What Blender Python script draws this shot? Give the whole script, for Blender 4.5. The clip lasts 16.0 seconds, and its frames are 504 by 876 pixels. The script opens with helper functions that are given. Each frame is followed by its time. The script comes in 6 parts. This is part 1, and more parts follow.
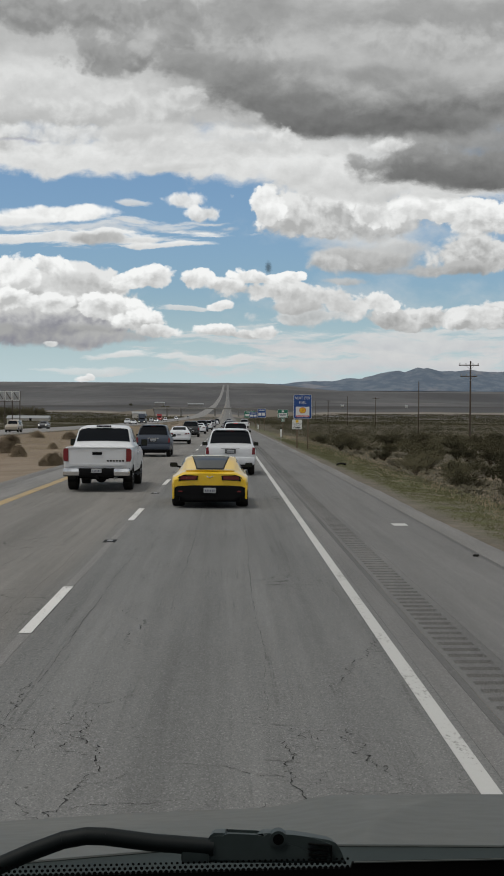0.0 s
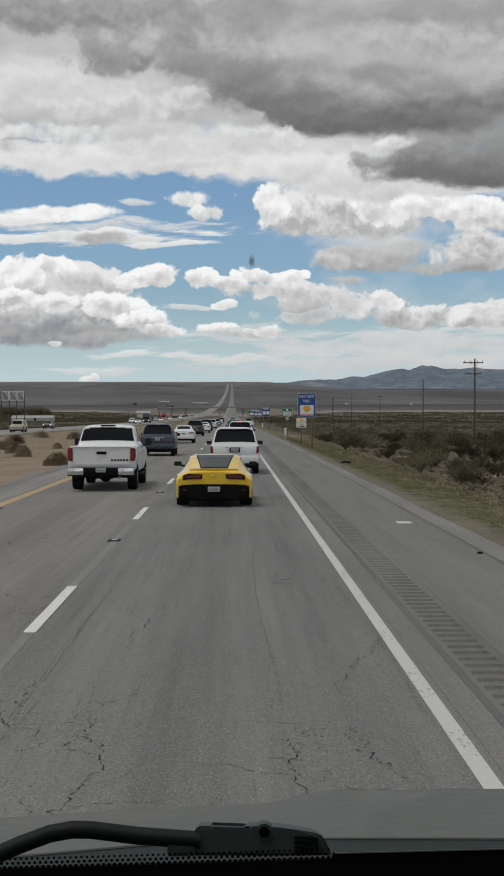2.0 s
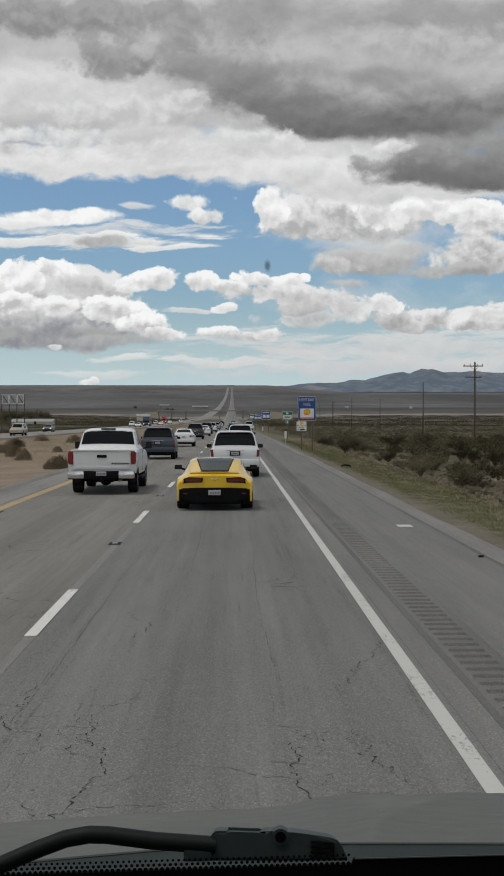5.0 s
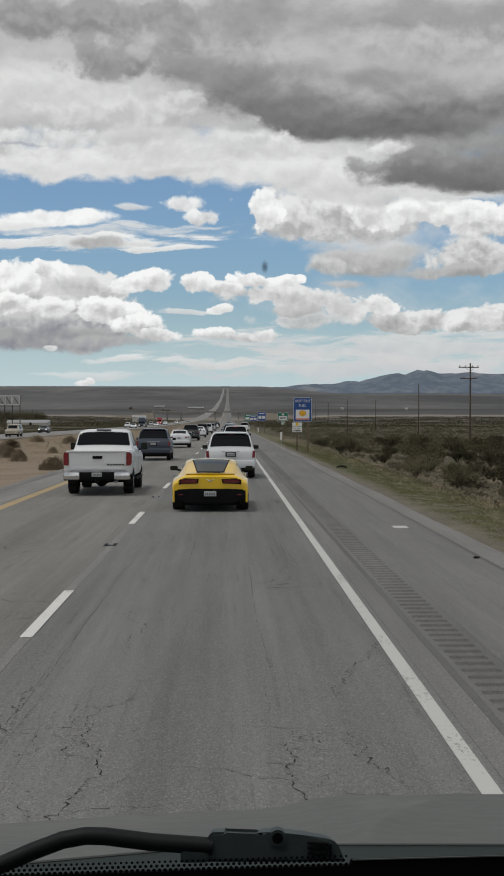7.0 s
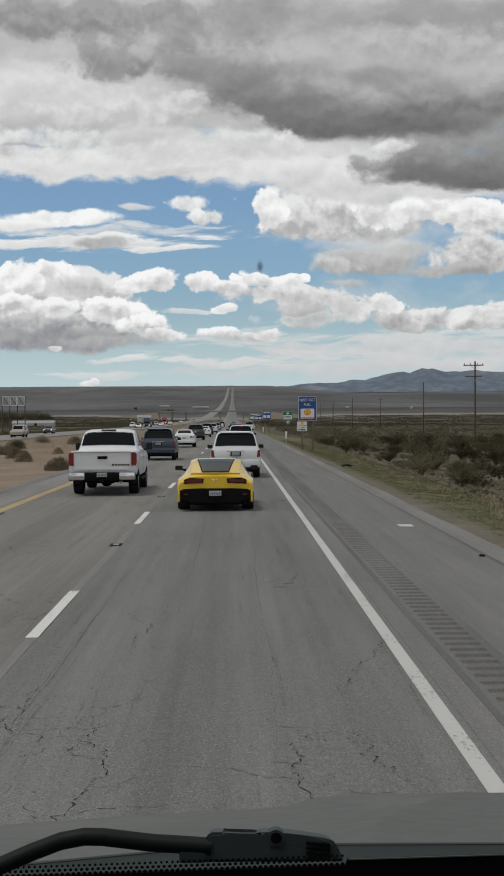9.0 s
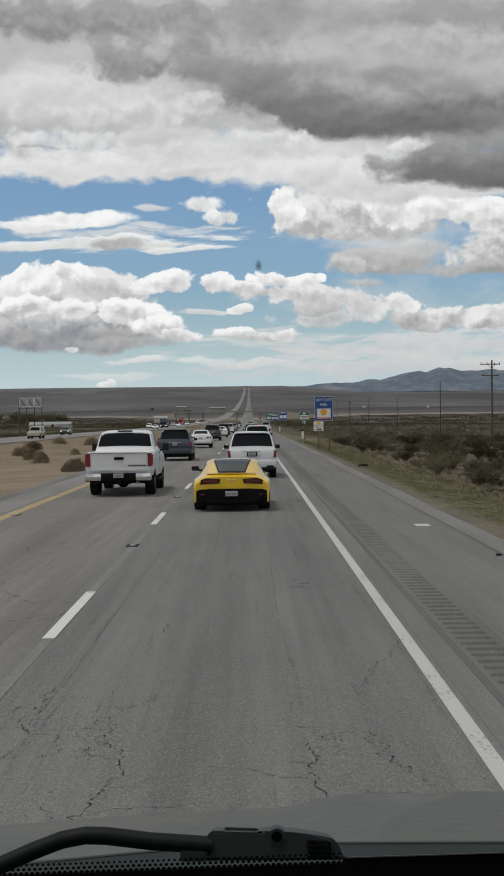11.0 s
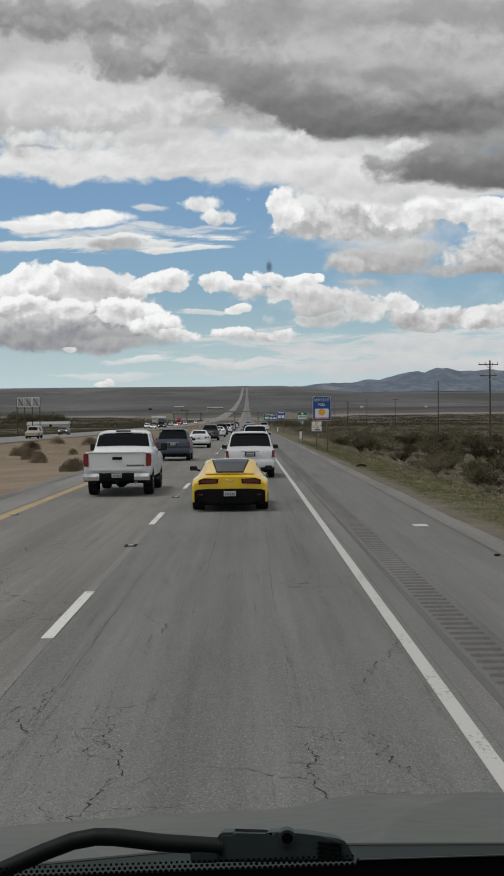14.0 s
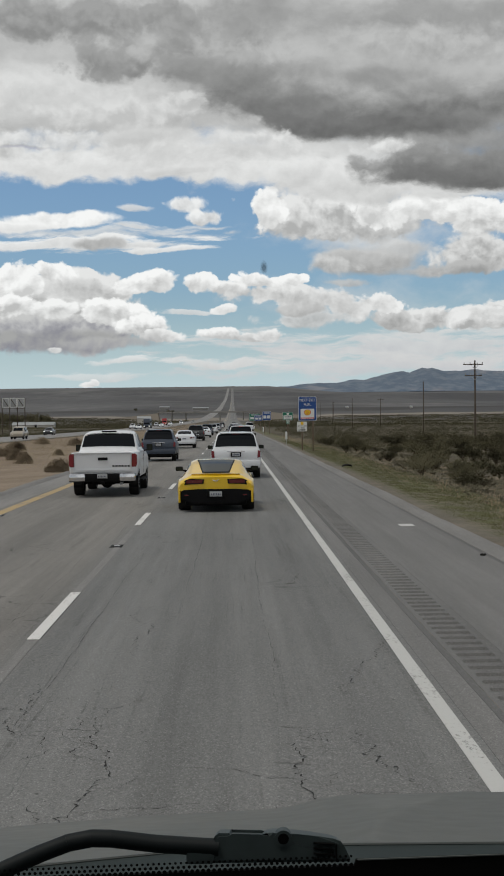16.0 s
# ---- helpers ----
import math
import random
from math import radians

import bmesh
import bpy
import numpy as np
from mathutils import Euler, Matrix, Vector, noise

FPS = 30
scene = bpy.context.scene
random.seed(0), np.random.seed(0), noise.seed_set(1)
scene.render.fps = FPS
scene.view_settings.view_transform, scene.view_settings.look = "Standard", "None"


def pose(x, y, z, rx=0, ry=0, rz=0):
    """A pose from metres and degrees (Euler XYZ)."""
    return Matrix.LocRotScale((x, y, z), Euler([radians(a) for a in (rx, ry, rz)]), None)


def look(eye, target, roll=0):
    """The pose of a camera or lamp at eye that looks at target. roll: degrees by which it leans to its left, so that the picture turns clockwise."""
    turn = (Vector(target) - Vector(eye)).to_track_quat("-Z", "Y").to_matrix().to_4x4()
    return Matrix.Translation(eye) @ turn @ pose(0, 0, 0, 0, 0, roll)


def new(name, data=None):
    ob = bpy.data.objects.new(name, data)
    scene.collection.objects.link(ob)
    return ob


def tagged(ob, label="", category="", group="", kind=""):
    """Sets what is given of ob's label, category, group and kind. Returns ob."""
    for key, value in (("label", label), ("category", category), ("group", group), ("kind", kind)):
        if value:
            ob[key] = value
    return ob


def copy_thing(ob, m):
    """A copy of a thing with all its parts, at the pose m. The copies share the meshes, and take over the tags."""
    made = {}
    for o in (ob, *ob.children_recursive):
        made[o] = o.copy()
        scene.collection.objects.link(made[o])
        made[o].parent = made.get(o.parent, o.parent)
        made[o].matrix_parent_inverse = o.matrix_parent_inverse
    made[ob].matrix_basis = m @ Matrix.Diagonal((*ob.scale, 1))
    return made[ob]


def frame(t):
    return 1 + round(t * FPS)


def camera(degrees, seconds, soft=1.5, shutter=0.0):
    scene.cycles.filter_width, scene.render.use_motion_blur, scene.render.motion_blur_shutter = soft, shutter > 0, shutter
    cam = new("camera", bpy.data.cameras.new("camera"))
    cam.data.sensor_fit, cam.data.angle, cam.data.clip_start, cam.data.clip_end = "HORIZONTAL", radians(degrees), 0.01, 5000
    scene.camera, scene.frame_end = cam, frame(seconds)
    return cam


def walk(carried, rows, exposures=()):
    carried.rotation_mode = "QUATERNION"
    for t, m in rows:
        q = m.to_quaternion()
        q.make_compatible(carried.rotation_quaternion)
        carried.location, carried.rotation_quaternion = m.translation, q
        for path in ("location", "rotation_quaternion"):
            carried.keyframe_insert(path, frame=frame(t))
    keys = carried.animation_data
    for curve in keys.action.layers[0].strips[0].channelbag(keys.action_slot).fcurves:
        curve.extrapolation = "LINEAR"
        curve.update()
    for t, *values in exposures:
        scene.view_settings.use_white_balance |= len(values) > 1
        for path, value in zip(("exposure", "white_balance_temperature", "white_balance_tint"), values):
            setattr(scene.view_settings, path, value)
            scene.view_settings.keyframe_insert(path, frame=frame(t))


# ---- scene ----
cam = camera(22.0, 16.0, soft=1.8)
walk(cam, [
    (0.0, pose(-0.0036, 0.0013, 2.2537, 89.068, -0.323, -1.062)),
    (0.5, pose(-0.0040, 0.0011, 2.2531, 88.944, -0.323, -1.086)),
    (1.0, pose(0.0025, 0.0005, 2.2520, 88.968, -0.242, -1.111)),
    (1.5, pose(0.0095, 0.0004, 2.2521, 88.964, -0.081, -0.988)),
    (2.0, pose(0.0125, -0.0005, 2.2497, 89.012, 0.000, -0.864)),
    (2.5, pose(0.0164, -0.0004, 2.2502, 88.962, 0.081, -0.568)),
    (3.0, pose(0.0143, 0.0004, 2.2524, 89.060, 0.242, -0.370)),
    (3.5, pose(0.0104, 0.0001, 2.2512, 89.060, 0.161, -0.444)),
    (4.0, pose(0.0055, -0.0001, 2.2502, 89.137, -0.081, -0.593)),
    (4.5, pose(0.0030, -0.0000, 2.2503, 89.086, 0.000, -0.741)),
    (5.0, pose(-0.0000, 0.0002, 2.2506, 89.160, 0.000, -0.864)),
    (7.5, pose(-0.0013, 0.0002, 2.2505, 89.210, 0.000, -1.086)),
    (8.0, pose(0.0000, 0.0000, 2.2500, 89.196, 0.081, -1.086)),
    (8.5, pose(0.0048, 0.0004, 2.2519, 89.181, 0.242, -1.012)),
    (9.0, pose(0.0057, 0.0002, 2.2511, 89.180, 0.323, -0.839)),
    (11.5, pose(0.0208, -0.0006, 2.2499, 89.210, 0.565, 0.049)),
    (12.0, pose(0.0208, -0.0001, 2.2514, 89.236, 0.484, 0.148)),
    (12.5, pose(0.0200, 0.0001, 2.2519, 89.162, 0.484, 0.148)),
    (13.0, pose(0.0174, -0.0001, 2.2511, 89.186, 0.484, 0.074)),
    (13.5, pose(0.0158, 0.0000, 2.2515, 89.210, 0.517, 0.000)),
    (14.0, pose(0.0095, 0.0000, 2.2510, 89.196, 0.549, -0.198)),
    (14.5, pose(0.0058, 0.0003, 2.2517, 89.156, 0.581, -0.444)),
    (15.0, pose(0.0038, 0.0004, 2.2517, 89.154, 0.597, -0.642)),
    (15.5, pose(0.0021, 0.0001, 2.2505, 89.153, 0.613, -0.741)),
    (16.0, pose(0.0019, 0.0004, 2.2513, 89.200, 0.646, -0.840)),
], exposures=((0.0, -0.10, 6500, 8), (16.0, -0.10, 6500, 8)))

# ---------------------------------------------------------------- light
SUN_EL, SUN_AZ = 68.0, 245.0      # high sun behind thin cloud


def lin(v):
    v = v / 255.0
    return v / 12.92 if v <= 0.04045 else ((v + 0.055) / 1.055) ** 2.4


def rgb(r, g, b):
    return (lin(r), lin(g), lin(b), 1.0)


class Net:
    """A short way to write node trees."""

    def __init__(self, tree):
        self.tree = tree

    def add(self, kind, inputs=(), out=0, **props):
        n = self.tree.nodes.new(kind)
        if "operation" in props:
            n.operation = props["operation"]
        if "use_clamp" in props:
            n.use_clamp = props["use_clamp"]
        if "data_type" in props:
            n.data_type, n.blend_type = props["data_type"], props["blend_type"]
        if "interpolation_type" in props:
            n.interpolation_type = props["interpolation_type"]
        if "feature" in props:
            n.feature = props["feature"]
        if "voronoi_dimensions" in props:
            n.voronoi_dimensions = props["voronoi_dimensions"]
        if "sky_type" in props:
            n.sky_type, n.sun_disc = props["sky_type"], False
            n.sun_elevation, n.sun_rotation = props["sun_elevation"], props["sun_rotation"]
            n.air_density, n.dust_density, n.ozone_density = 1.0, 1.2, 1.6
        for k, v in dict(inputs).items():
            sock = n.inputs[k]
            if hasattr(v, "is_output"):
                self.tree.links.new(v, sock)
            else:
                sock.default_value = v
        return n.outputs[out]

    def math(self, op, a, b=0.0, c=0.0, clamp=False):
        return self.add("ShaderNodeMath", {0: a, 1: b, 2: c}, operation=op, use_clamp=clamp)

    def vec(self, op, a, b=(0, 0, 0), out=0):
        return self.add("ShaderNodeVectorMath", {0: a, 1: b}, out=out, operation=op)

    def mix(self, fac, a, b, blend="MIX"):
        return self.add("ShaderNodeMix", {0: fac, 6: a, 7: b}, out=2, data_type="RGBA", blend_type=blend)

    def ramp(self, v, lo, hi, a=0.0, b=1.0, smooth=True):
        return self.add("ShaderNodeMapRange", {0: v, 1: lo, 2: hi, 3: a, 4: b},
                        interpolation_type="SMOOTHSTEP" if smooth else "LINEAR")

    def noise(self, p, scale, detail=4.0, rough=0.55, out=0):
        return self.add("ShaderNodeTexNoise", {"Vector": p, "Scale": scale, "Detail": detail, "Roughness": rough}, out=out)


def cloud_group():
    g = bpy.data.node_groups.new("cloud", "ShaderNodeTree")
    face = g.interface
    for name, kind in (("Sky", "NodeSocketColor"), ("P", "NodeSocketVector"), ("Edge", "NodeSocketFloat"),
                       ("Puff", "NodeSocketFloat"), ("Centre", "NodeSocketVector"), ("Inverse", "NodeSocketVector"),
                       ("Top", "NodeSocketColor"), ("Base", "NodeSocketColor"), ("Amount", "NodeSocketFloat"),
                       ("Soft", "NodeSocketFloat"), ("Cover", "NodeSocketFloat")):
        face.new_socket(name, in_out="INPUT", socket_type=kind)
    face.new_socket("Sky", in_out="OUTPUT", socket_type="NodeSocketColor")
    face.new_socket("P", in_out="OUTPUT", socket_type="NodeSocketVector")
    n = Net(g)
    i = g.nodes.new("NodeGroupInput").outputs
    q = n.vec("MULTIPLY", n.vec("SUBTRACT", i["P"], i["Centre"]), i["Inverse"])
    far = n.vec("LENGTH", q, out=1)
    e = n.math("ADD", n.math("SUBTRACT", 1.0, far), n.math("MULTIPLY", i["Edge"], i["Amount"]))
    mask = n.math("MULTIPLY", n.add("ShaderNodeMapRange", {0: e, 1: 0.0, 2: i["Soft"], 3: 0.0, 4: 1.0}, interpolation_type="SMOOTHSTEP"), i["Cover"])
    qy = n.add("ShaderNodeSeparateXYZ", {0: q}, out=1)
    t = n.math("ADD", n.math("MULTIPLY", qy, 0.6), n.math("ADD", i["Puff"], 0.50))
    rim = n.math("MULTIPLY", n.math("SUBTRACT", 1.0, n.math("MULTIPLY", e, 1.5), clamp=True), 0.36)
    t = n.math("ADD", t, rim, clamp=True)
    col = n.mix(mask, i["Sky"], n.mix(t, i["Base"], i["Top"]))
    # handing P on from cloud to cloud keeps them in order
    chain = n.vec("MULTIPLY_ADD", col, (1e-7, 1e-7, 1e-7))
    g.links.new(i["P"], chain.node.inputs[2])
    out = g.nodes.new("NodeGroupOutput")
    g.links.new(col, out.inputs[0])
    g.links.new(chain, out.inputs[1])
    return g


def sky_world():
    w = bpy.data.worlds.new("sky")
    scene.world = w
    w.use_nodes = True
    t = w.node_tree
    t.nodes.clear()
    n = Net(t)
    d = n.add("ShaderNodeTexCoord")
    x, y, z = (n.add("ShaderNodeSeparateXYZ", {0: d}, out=k) for k in range(3))
    depth = n.math("MAXIMUM", n.math("ABSOLUTE", y), 0.12)
    p = n.add("ShaderNodeCombineXYZ", {0: n.math("MULTIPLY", n.math("DIVIDE", x, depth), 10.0),
                                       1: n.math("MULTIPLY", n.math("DIVIDE", z, depth), 10.0), 2: 0.0})
    sx = n.vec("MULTIPLY", p, (0.8, 1.25, 1.0))
    warp = n.vec("SCALE", n.vec("SUBTRACT", n.noise(sx, 1.6, 5.0, 0.55, out=1), (0.5, 0.5, 0.5)))
    warp.node.inputs[3].default_value = 0.22
    pw = n.vec("ADD", p, warp)

    def density(q):
        """Coarse and fine billows, summed."""
        big = n.math("SUBTRACT", n.noise(n.vec("ADD", n.vec("MULTIPLY", q, (0.75, 1.2, 1.0)), (7.3, 2.1, 0)), 2.6, 9.0, 0.62), 0.5)
        small = n.math("SUBTRACT", n.noise(n.vec("ADD", q, (1.7, 9.2, 0)), 8.5, 5.0, 0.55), 0.5)
        return n.math("ADD", n.math("MULTIPLY", big, 2.3), n.math("MULTIPLY", small, 0.8))

    def billow(q):
        """Rounded heads on heads, as on a heap cloud."""
        total = n.math("MULTIPLY", n.math("SUBTRACT", n.noise(n.vec("MULTIPLY", q, (0.8, 1.2, 1.0)), 3.0, 8.0, 0.66), 0.5), 1.5)
        for scale, weight in ((3.1, 0.95), (7.3, 0.55), (16.0, 0.28), (33.0, 0.14)):
            cell = n.add("ShaderNodeTexVoronoi", {"Vector": q, "Scale": scale}, feature="F1", voronoi_dimensions="2D")
            total = n.math("ADD", total, n.math("MULTIPLY", n.math("SUBTRACT", 0.42, cell), weight))
        return total

    edge = billow(pw)
    puff = n.math("MULTIPLY", n.math("SUBTRACT", edge, billow(n.vec("ADD", pw, (-0.025, 0.065, 0.0)))), 1.15)
    haze_puff = n.math("MULTIPLY", n.math("SUBTRACT", density(pw), density(n.vec("ADD", pw, (-0.02, 0.06, 0.0)))), 0.55)
    fibre = n.math("MULTIPLY", n.math("SUBTRACT", n.noise(n.vec("MULTIPLY", pw, (0.9, 5.5, 1.0)), 2.0, 7.0, 0.6), 0.5), 2.6)
    soft_edge = n.math("MULTIPLY", n.math("SUBTRACT", n.noise(n.vec("MULTIPLY", pw, (0.8, 1.3, 1.0)), 1.9, 8.0, 0.58), 0.5), 2.6)
    soft_puff = n.math("ADD", n.math("MULTIPLY", puff, 0.24), haze_puff)
    # clear air
    air = n.add("ShaderNodeTexSky", {}, sky_type="NISHITA", sun_elevation=radians(SUN_EL), sun_rotation=radians(SUN_AZ))
    col = n.mix(1.0, air, (AIR * 0.85, AIR, AIR * 1.13, 1), "MULTIPLY")
    # pale air low over the plain
    vy = n.math("DIVIDE", z, depth)
    col = n.mix(n.math("MULTIPLY", n.ramp(vy, 0.0, 0.105, 1.0, 0.0), 0.85), col, rgb(206, 226, 234))
    group = cloud_group()

    def cloud(cx, cy, rx, ry, top, base, soft=0.35, amount=1.0, cover=1.0, tint=0, kind="heap"):
        nonlocal col, pw
        g = t.nodes.new("ShaderNodeGroup")
        g.node_tree = group
        for k, v in (("Sky", col), ("P", pw), ("Edge", {"heap": edge, "streak": fibre, "deck": soft_edge}[kind]), ("Puff", puff if kind == "heap" else soft_puff)):
            t.links.new(v, g.inputs[k])
        g.inputs["Centre"].default_value = ((cx - 409) / 232.1, (754 - cy) / 232.1, 0)
        g.inputs["Inverse"].default_value = (232.1 / rx, 232.1 / ry, 0)
        g.inputs["Top"].default_value = rgb(top, top, top)
        g.inputs["Base"].default_value = rgb(base, base, base + tint)
        g.inputs["Amount"].default_value, g.inputs["Soft"].default_value, g.inputs["Cover"].default_value = amount, soft, cover
        col, pw = g.outputs[0], g.outputs[1]

    CLOUDS(cloud)
    # the deck goes on overhead and all round
    deck = n.mix(n.ramp(n.noise(n.vec("MULTIPLY", d, (2.2, 2.2, 4.0)), 1.6, 7.0, 0.58), 0.36, 0.66), rgb(150, 151, 153), rgb(232, 232, 232))
    col = n.mix(n.ramp(vy, 0.36, 0.6), col, deck)
    back = n.ramp(y, 0.12, 0.35, 1.0, 0.0)
    col = n.mix(n.math("MULTIPLY", back, 0.8), col, deck)
    bg = n.add("ShaderNodeBackground", {"Color": col, "Strength": 1.0})
    t.links.new(bg, t.nodes.new("ShaderNodeOutputWorld").inputs[0])


AIR = 0.098


def CLOUDS(cloud):
    # pale banks low over the plain
    cloud(740, 628, 480, 44, 222, 202, 0.75, 1.3, 0.9, 4, kind="streak")
    cloud(640, 660, 460, 28, 218, 204, 0.8, 1.3, 0.8, 4, kind="streak")
    cloud(215, 648, 78, 10, 236, 210, 0.6, 1.0, 0.85, kind="streak")
    cloud(150, 672, 120, 8, 232, 214, 0.7, 1.2, 0.6, kind="streak")
    cloud(330, 560, 60, 7, 232, 214, 0.6, 1.3, 0.8, kind="streak")
    cloud(380, 655, 150, 11, 230, 210, 0.6, 1.1, 0.8, kind="streak")
    cloud(158, 685, 22, 7, 240, 215, 0.35, 0.7)
    cloud(165, 681, 11, 9, 248, 222, 0.3, 0.6)
    # heaps low in the middle and right
    cloud(392, 600, 48, 15, 250, 200, 0.25, 0.6)
    cloud(442, 606, 52, 11, 236, 192, 0.3, 0.6)
    cloud(478, 604, 30, 15, 244, 200, 0.3, 0.7)
    cloud(560, 572, 90, 20, 222, 186, 0.4, 0.7, 0.9)
    cloud(900, 572, 60, 26, 236, 180, 0.25, 0.7)
    cloud(838, 576, 70, 24, 238, 178, 0.25, 0.7)
    cloud(770, 576, 66, 26, 240, 178, 0.25, 0.7)
    cloud(716, 584, 50, 18, 226, 182, 0.3, 0.6)
    cloud(690, 570, 42, 26, 206, 166, 0.3, 0.6)
    cloud(668, 544, 52, 22, 252, 196, 0.22, 0.7)
    cloud(610, 556, 62, 20, 236, 190, 0.3, 0.7)
    cloud(552, 540, 90, 26, 234, 178, 0.28, 0.7)
    cloud(530, 556, 66, 10, 196, 172, 0.5, 0.6, 0.8)
    cloud(485, 528, 100, 20, 234, 182, 0.25, 0.7)
    cloud(462, 506, 56, 18, 254, 206, 0.2, 0.7)
    cloud(524, 500, 28, 14, 254, 212, 0.2, 0.6)
    cloud(402, 519, 42, 12, 248, 202, 0.25, 0.6)
    cloud(346, 513, 32, 20, 252, 204, 0.2, 0.6)
    cloud(396, 554, 30, 8, 248, 214, 0.3, 0.6)
    # heap on the left: white heads above a flat violet-grey foot
    cloud(80, 548, 165, 64, 232, 178, 0.22, 0.5)
    cloud(112, 500, 70, 28, 240, 196, 0.25, 0.35)
    cloud(160, 510, 84, 30, 236, 188, 0.22, 0.6)
    cloud(258, 506, 54, 22, 254, 204, 0.2, 0.6)
    cloud(90, 484, 46, 26, 254, 204, 0.2, 0.7)
    cloud(120, 514, 70, 22, 214, 186, 0.5, 0.6, 0.85)
    cloud(20, 500, 62, 34, 254, 210, 0.2, 0.7)
    cloud(88, 596, 215, 40, 204, 146, 0.25, 0.4, 1, 9)
    cloud(24, 552, 58, 26, 254, 196, 0.22, 0.7)
    cloud(98, 552, 42, 20, 250, 200, 0.25, 0.7)
    cloud(192, 566, 62, 34, 254, 200, 0.2, 0.7)
    cloud(236, 590, 62, 26, 254, 190, 0.22, 0.6)
    cloud(284, 604, 44, 14, 244, 196, 0.25, 0.6)
    cloud(70, 612, 235, 24, 168, 142, 0.5, 0.3, 0.92, 10)
    cloud(190, 617, 130, 11, 184, 160, 0.6, 0.3, 0.8, 8)
    cloud(92, 626, 18, 6, 232, 205, 0.4, 0.6, 0.9)
    # streaks on the left
    cloud(160, 412, 230, 20, 238, 214, 0.9, 1.4, 0.75, kind="streak")
    cloud(130, 434, 250, 20, 246, 210, 0.5, 1.0, 0.97, kind="streak")
    cloud(310, 447, 105, 9, 246, 216, 0.5, 0.9, 0.95, kind="streak")
    cloud(92, 388, 130, 17, 254, 226, 0.3, 0.25)
    cloud(20, 396, 90, 12, 250, 226, 0.4, 0.5, kind="streak")
    cloud(176, 436, 62, 14, 200, 174, 0.5, 0.5)
    cloud(326, 364, 40, 13, 248, 212, 0.5, 0.8, 0.95)
    cloud(362, 384, 38, 13, 248, 206, 0.45, 0.8, 0.95)
    cloud(360, 402, 70, 6, 236, 212, 0.7, 1.1, 0.75, kind="streak")
    cloud(410, 414, 36, 10, 226, 208, 0.8, 0.9, 0.6)
    cloud(228, 371, 36, 6, 236, 214, 0.7, 1.0, 0.8, kind="streak")
    cloud(232, 401, 54, 8, 238, 214, 0.7, 1.0, 0.8, kind="streak")
    # heaps on the right, over a thin pale veil
    cloud(720, 420, 300, 46, 232, 208, 0.9, 0.9, 0.8, kind="deck")
    cloud(640, 540, 330, 50, 228, 210, 0.9, 1.2, 0.32, kind="deck")
    cloud(620, 506, 54, 8, 200, 176, 0.7, 0.6, 0.85)
    cloud(850, 462, 130, 40, 226, 160, 0.3, 0.5)
    cloud(800, 486, 120, 14, 190, 160, 0.5, 0.4, 0.95)
    cloud(720, 448, 90, 28, 218, 184, 0.6, 0.7, 0.95, kind="deck")
    cloud(650, 468, 125, 28, 204, 158, 0.5, 0.6, kind="deck")
    cloud(585, 478, 62, 20, 214, 176, 0.5, 0.7, 0.95)
    cloud(880, 396, 80, 40, 250, 194, 0.25, 0.6)
    cloud(620, 400, 180, 36, 218, 178, 0.35, 0.6)
    cloud(560, 382, 120, 48, 236, 182, 0.28, 0.5)
    cloud(690, 382, 60, 28, 252, 208, 0.22, 0.7)
    cloud(772, 376, 74, 32, 254, 214, 0.2, 0.6)
    cloud(850, 372, 50, 26, 254, 208, 0.22, 0.7)
    cloud(472, 376, 30, 34, 254, 210, 0.22, 0.8)
    # the high deck: a bright broken shelf below, dark masses leaning down to the right
    cloud(700, 348, 200, 22, 232, 204, 0.5, 0.6, 0.9, kind="deck")
    cloud(650, 285, 240, 50, 234, 208, 0.5, 0.5, 0.97, kind="deck")
    cloud(250, 292, 480, 44, 242, 212, 0.35, 0.8, kind="deck")
    cloud(640, 320, 360, 48, 238, 206, 0.45, 0.8, kind="deck")
    cloud(450, 105, 1500, 200, 204, 184, 0.3, 0.4, kind="deck")
    cloud(400, 262, 350, 44, 236, 206, 0.7, 0.7, 0.9, kind="deck")
    cloud(130, 252, 260, 26, 238, 210, 0.6, 0.7, 0.9)
    cloud(90, 172, 300, 64, 230, 206, 0.7, 0.7, 0.9, kind="deck")
    cloud(250, 205, 240, 36, 228, 200, 0.7, 0.8, 0.9)
    cloud(235, 246, 170, 20, 204, 190, 0.9, 0.7, 0.7, kind="deck")
    cloud(290, 312, 90, 9, 214, 198, 0.9, 0.7, 0.7, kind="streak")
    cloud(36, 263, 66, 4, 150, 132, 0.9, 0.7, 0.45, 46, kind="streak")
    cloud(120, 36, 420, 62, 164, 140, 0.6, 0.7, 0.95)
    cloud(330, 96, 250, 62, 170, 144, 0.7, 0.9, 0.9)
    cloud(205, 126, 110, 34, 160, 134, 0.7, 0.9, 0.85)
    cloud(262, 84, 36, 36, 206, 186, 0.8, 0.9, 0.6)
    cloud(740, 40, 620, 70, 164, 144, 0.8, 0.6, 0.85, kind="deck")
    cloud(750, 90, 210, 58, 196, 172, 0.8, 0.7, 0.92)
    cloud(640, 146, 300, 42, 160, 136, 0.9, 0.7, 0.85, kind="deck")
    cloud(790, 204, 470, 60, 154, 98, 0.7, 0.6, kind="deck")
    cloud(560, 194, 260, 56, 148, 110, 0.8, 0.8, 0.92, kind="deck")
    cloud(470, 184, 170, 46, 142, 114, 0.8, 0.9, 0.9, kind="deck")
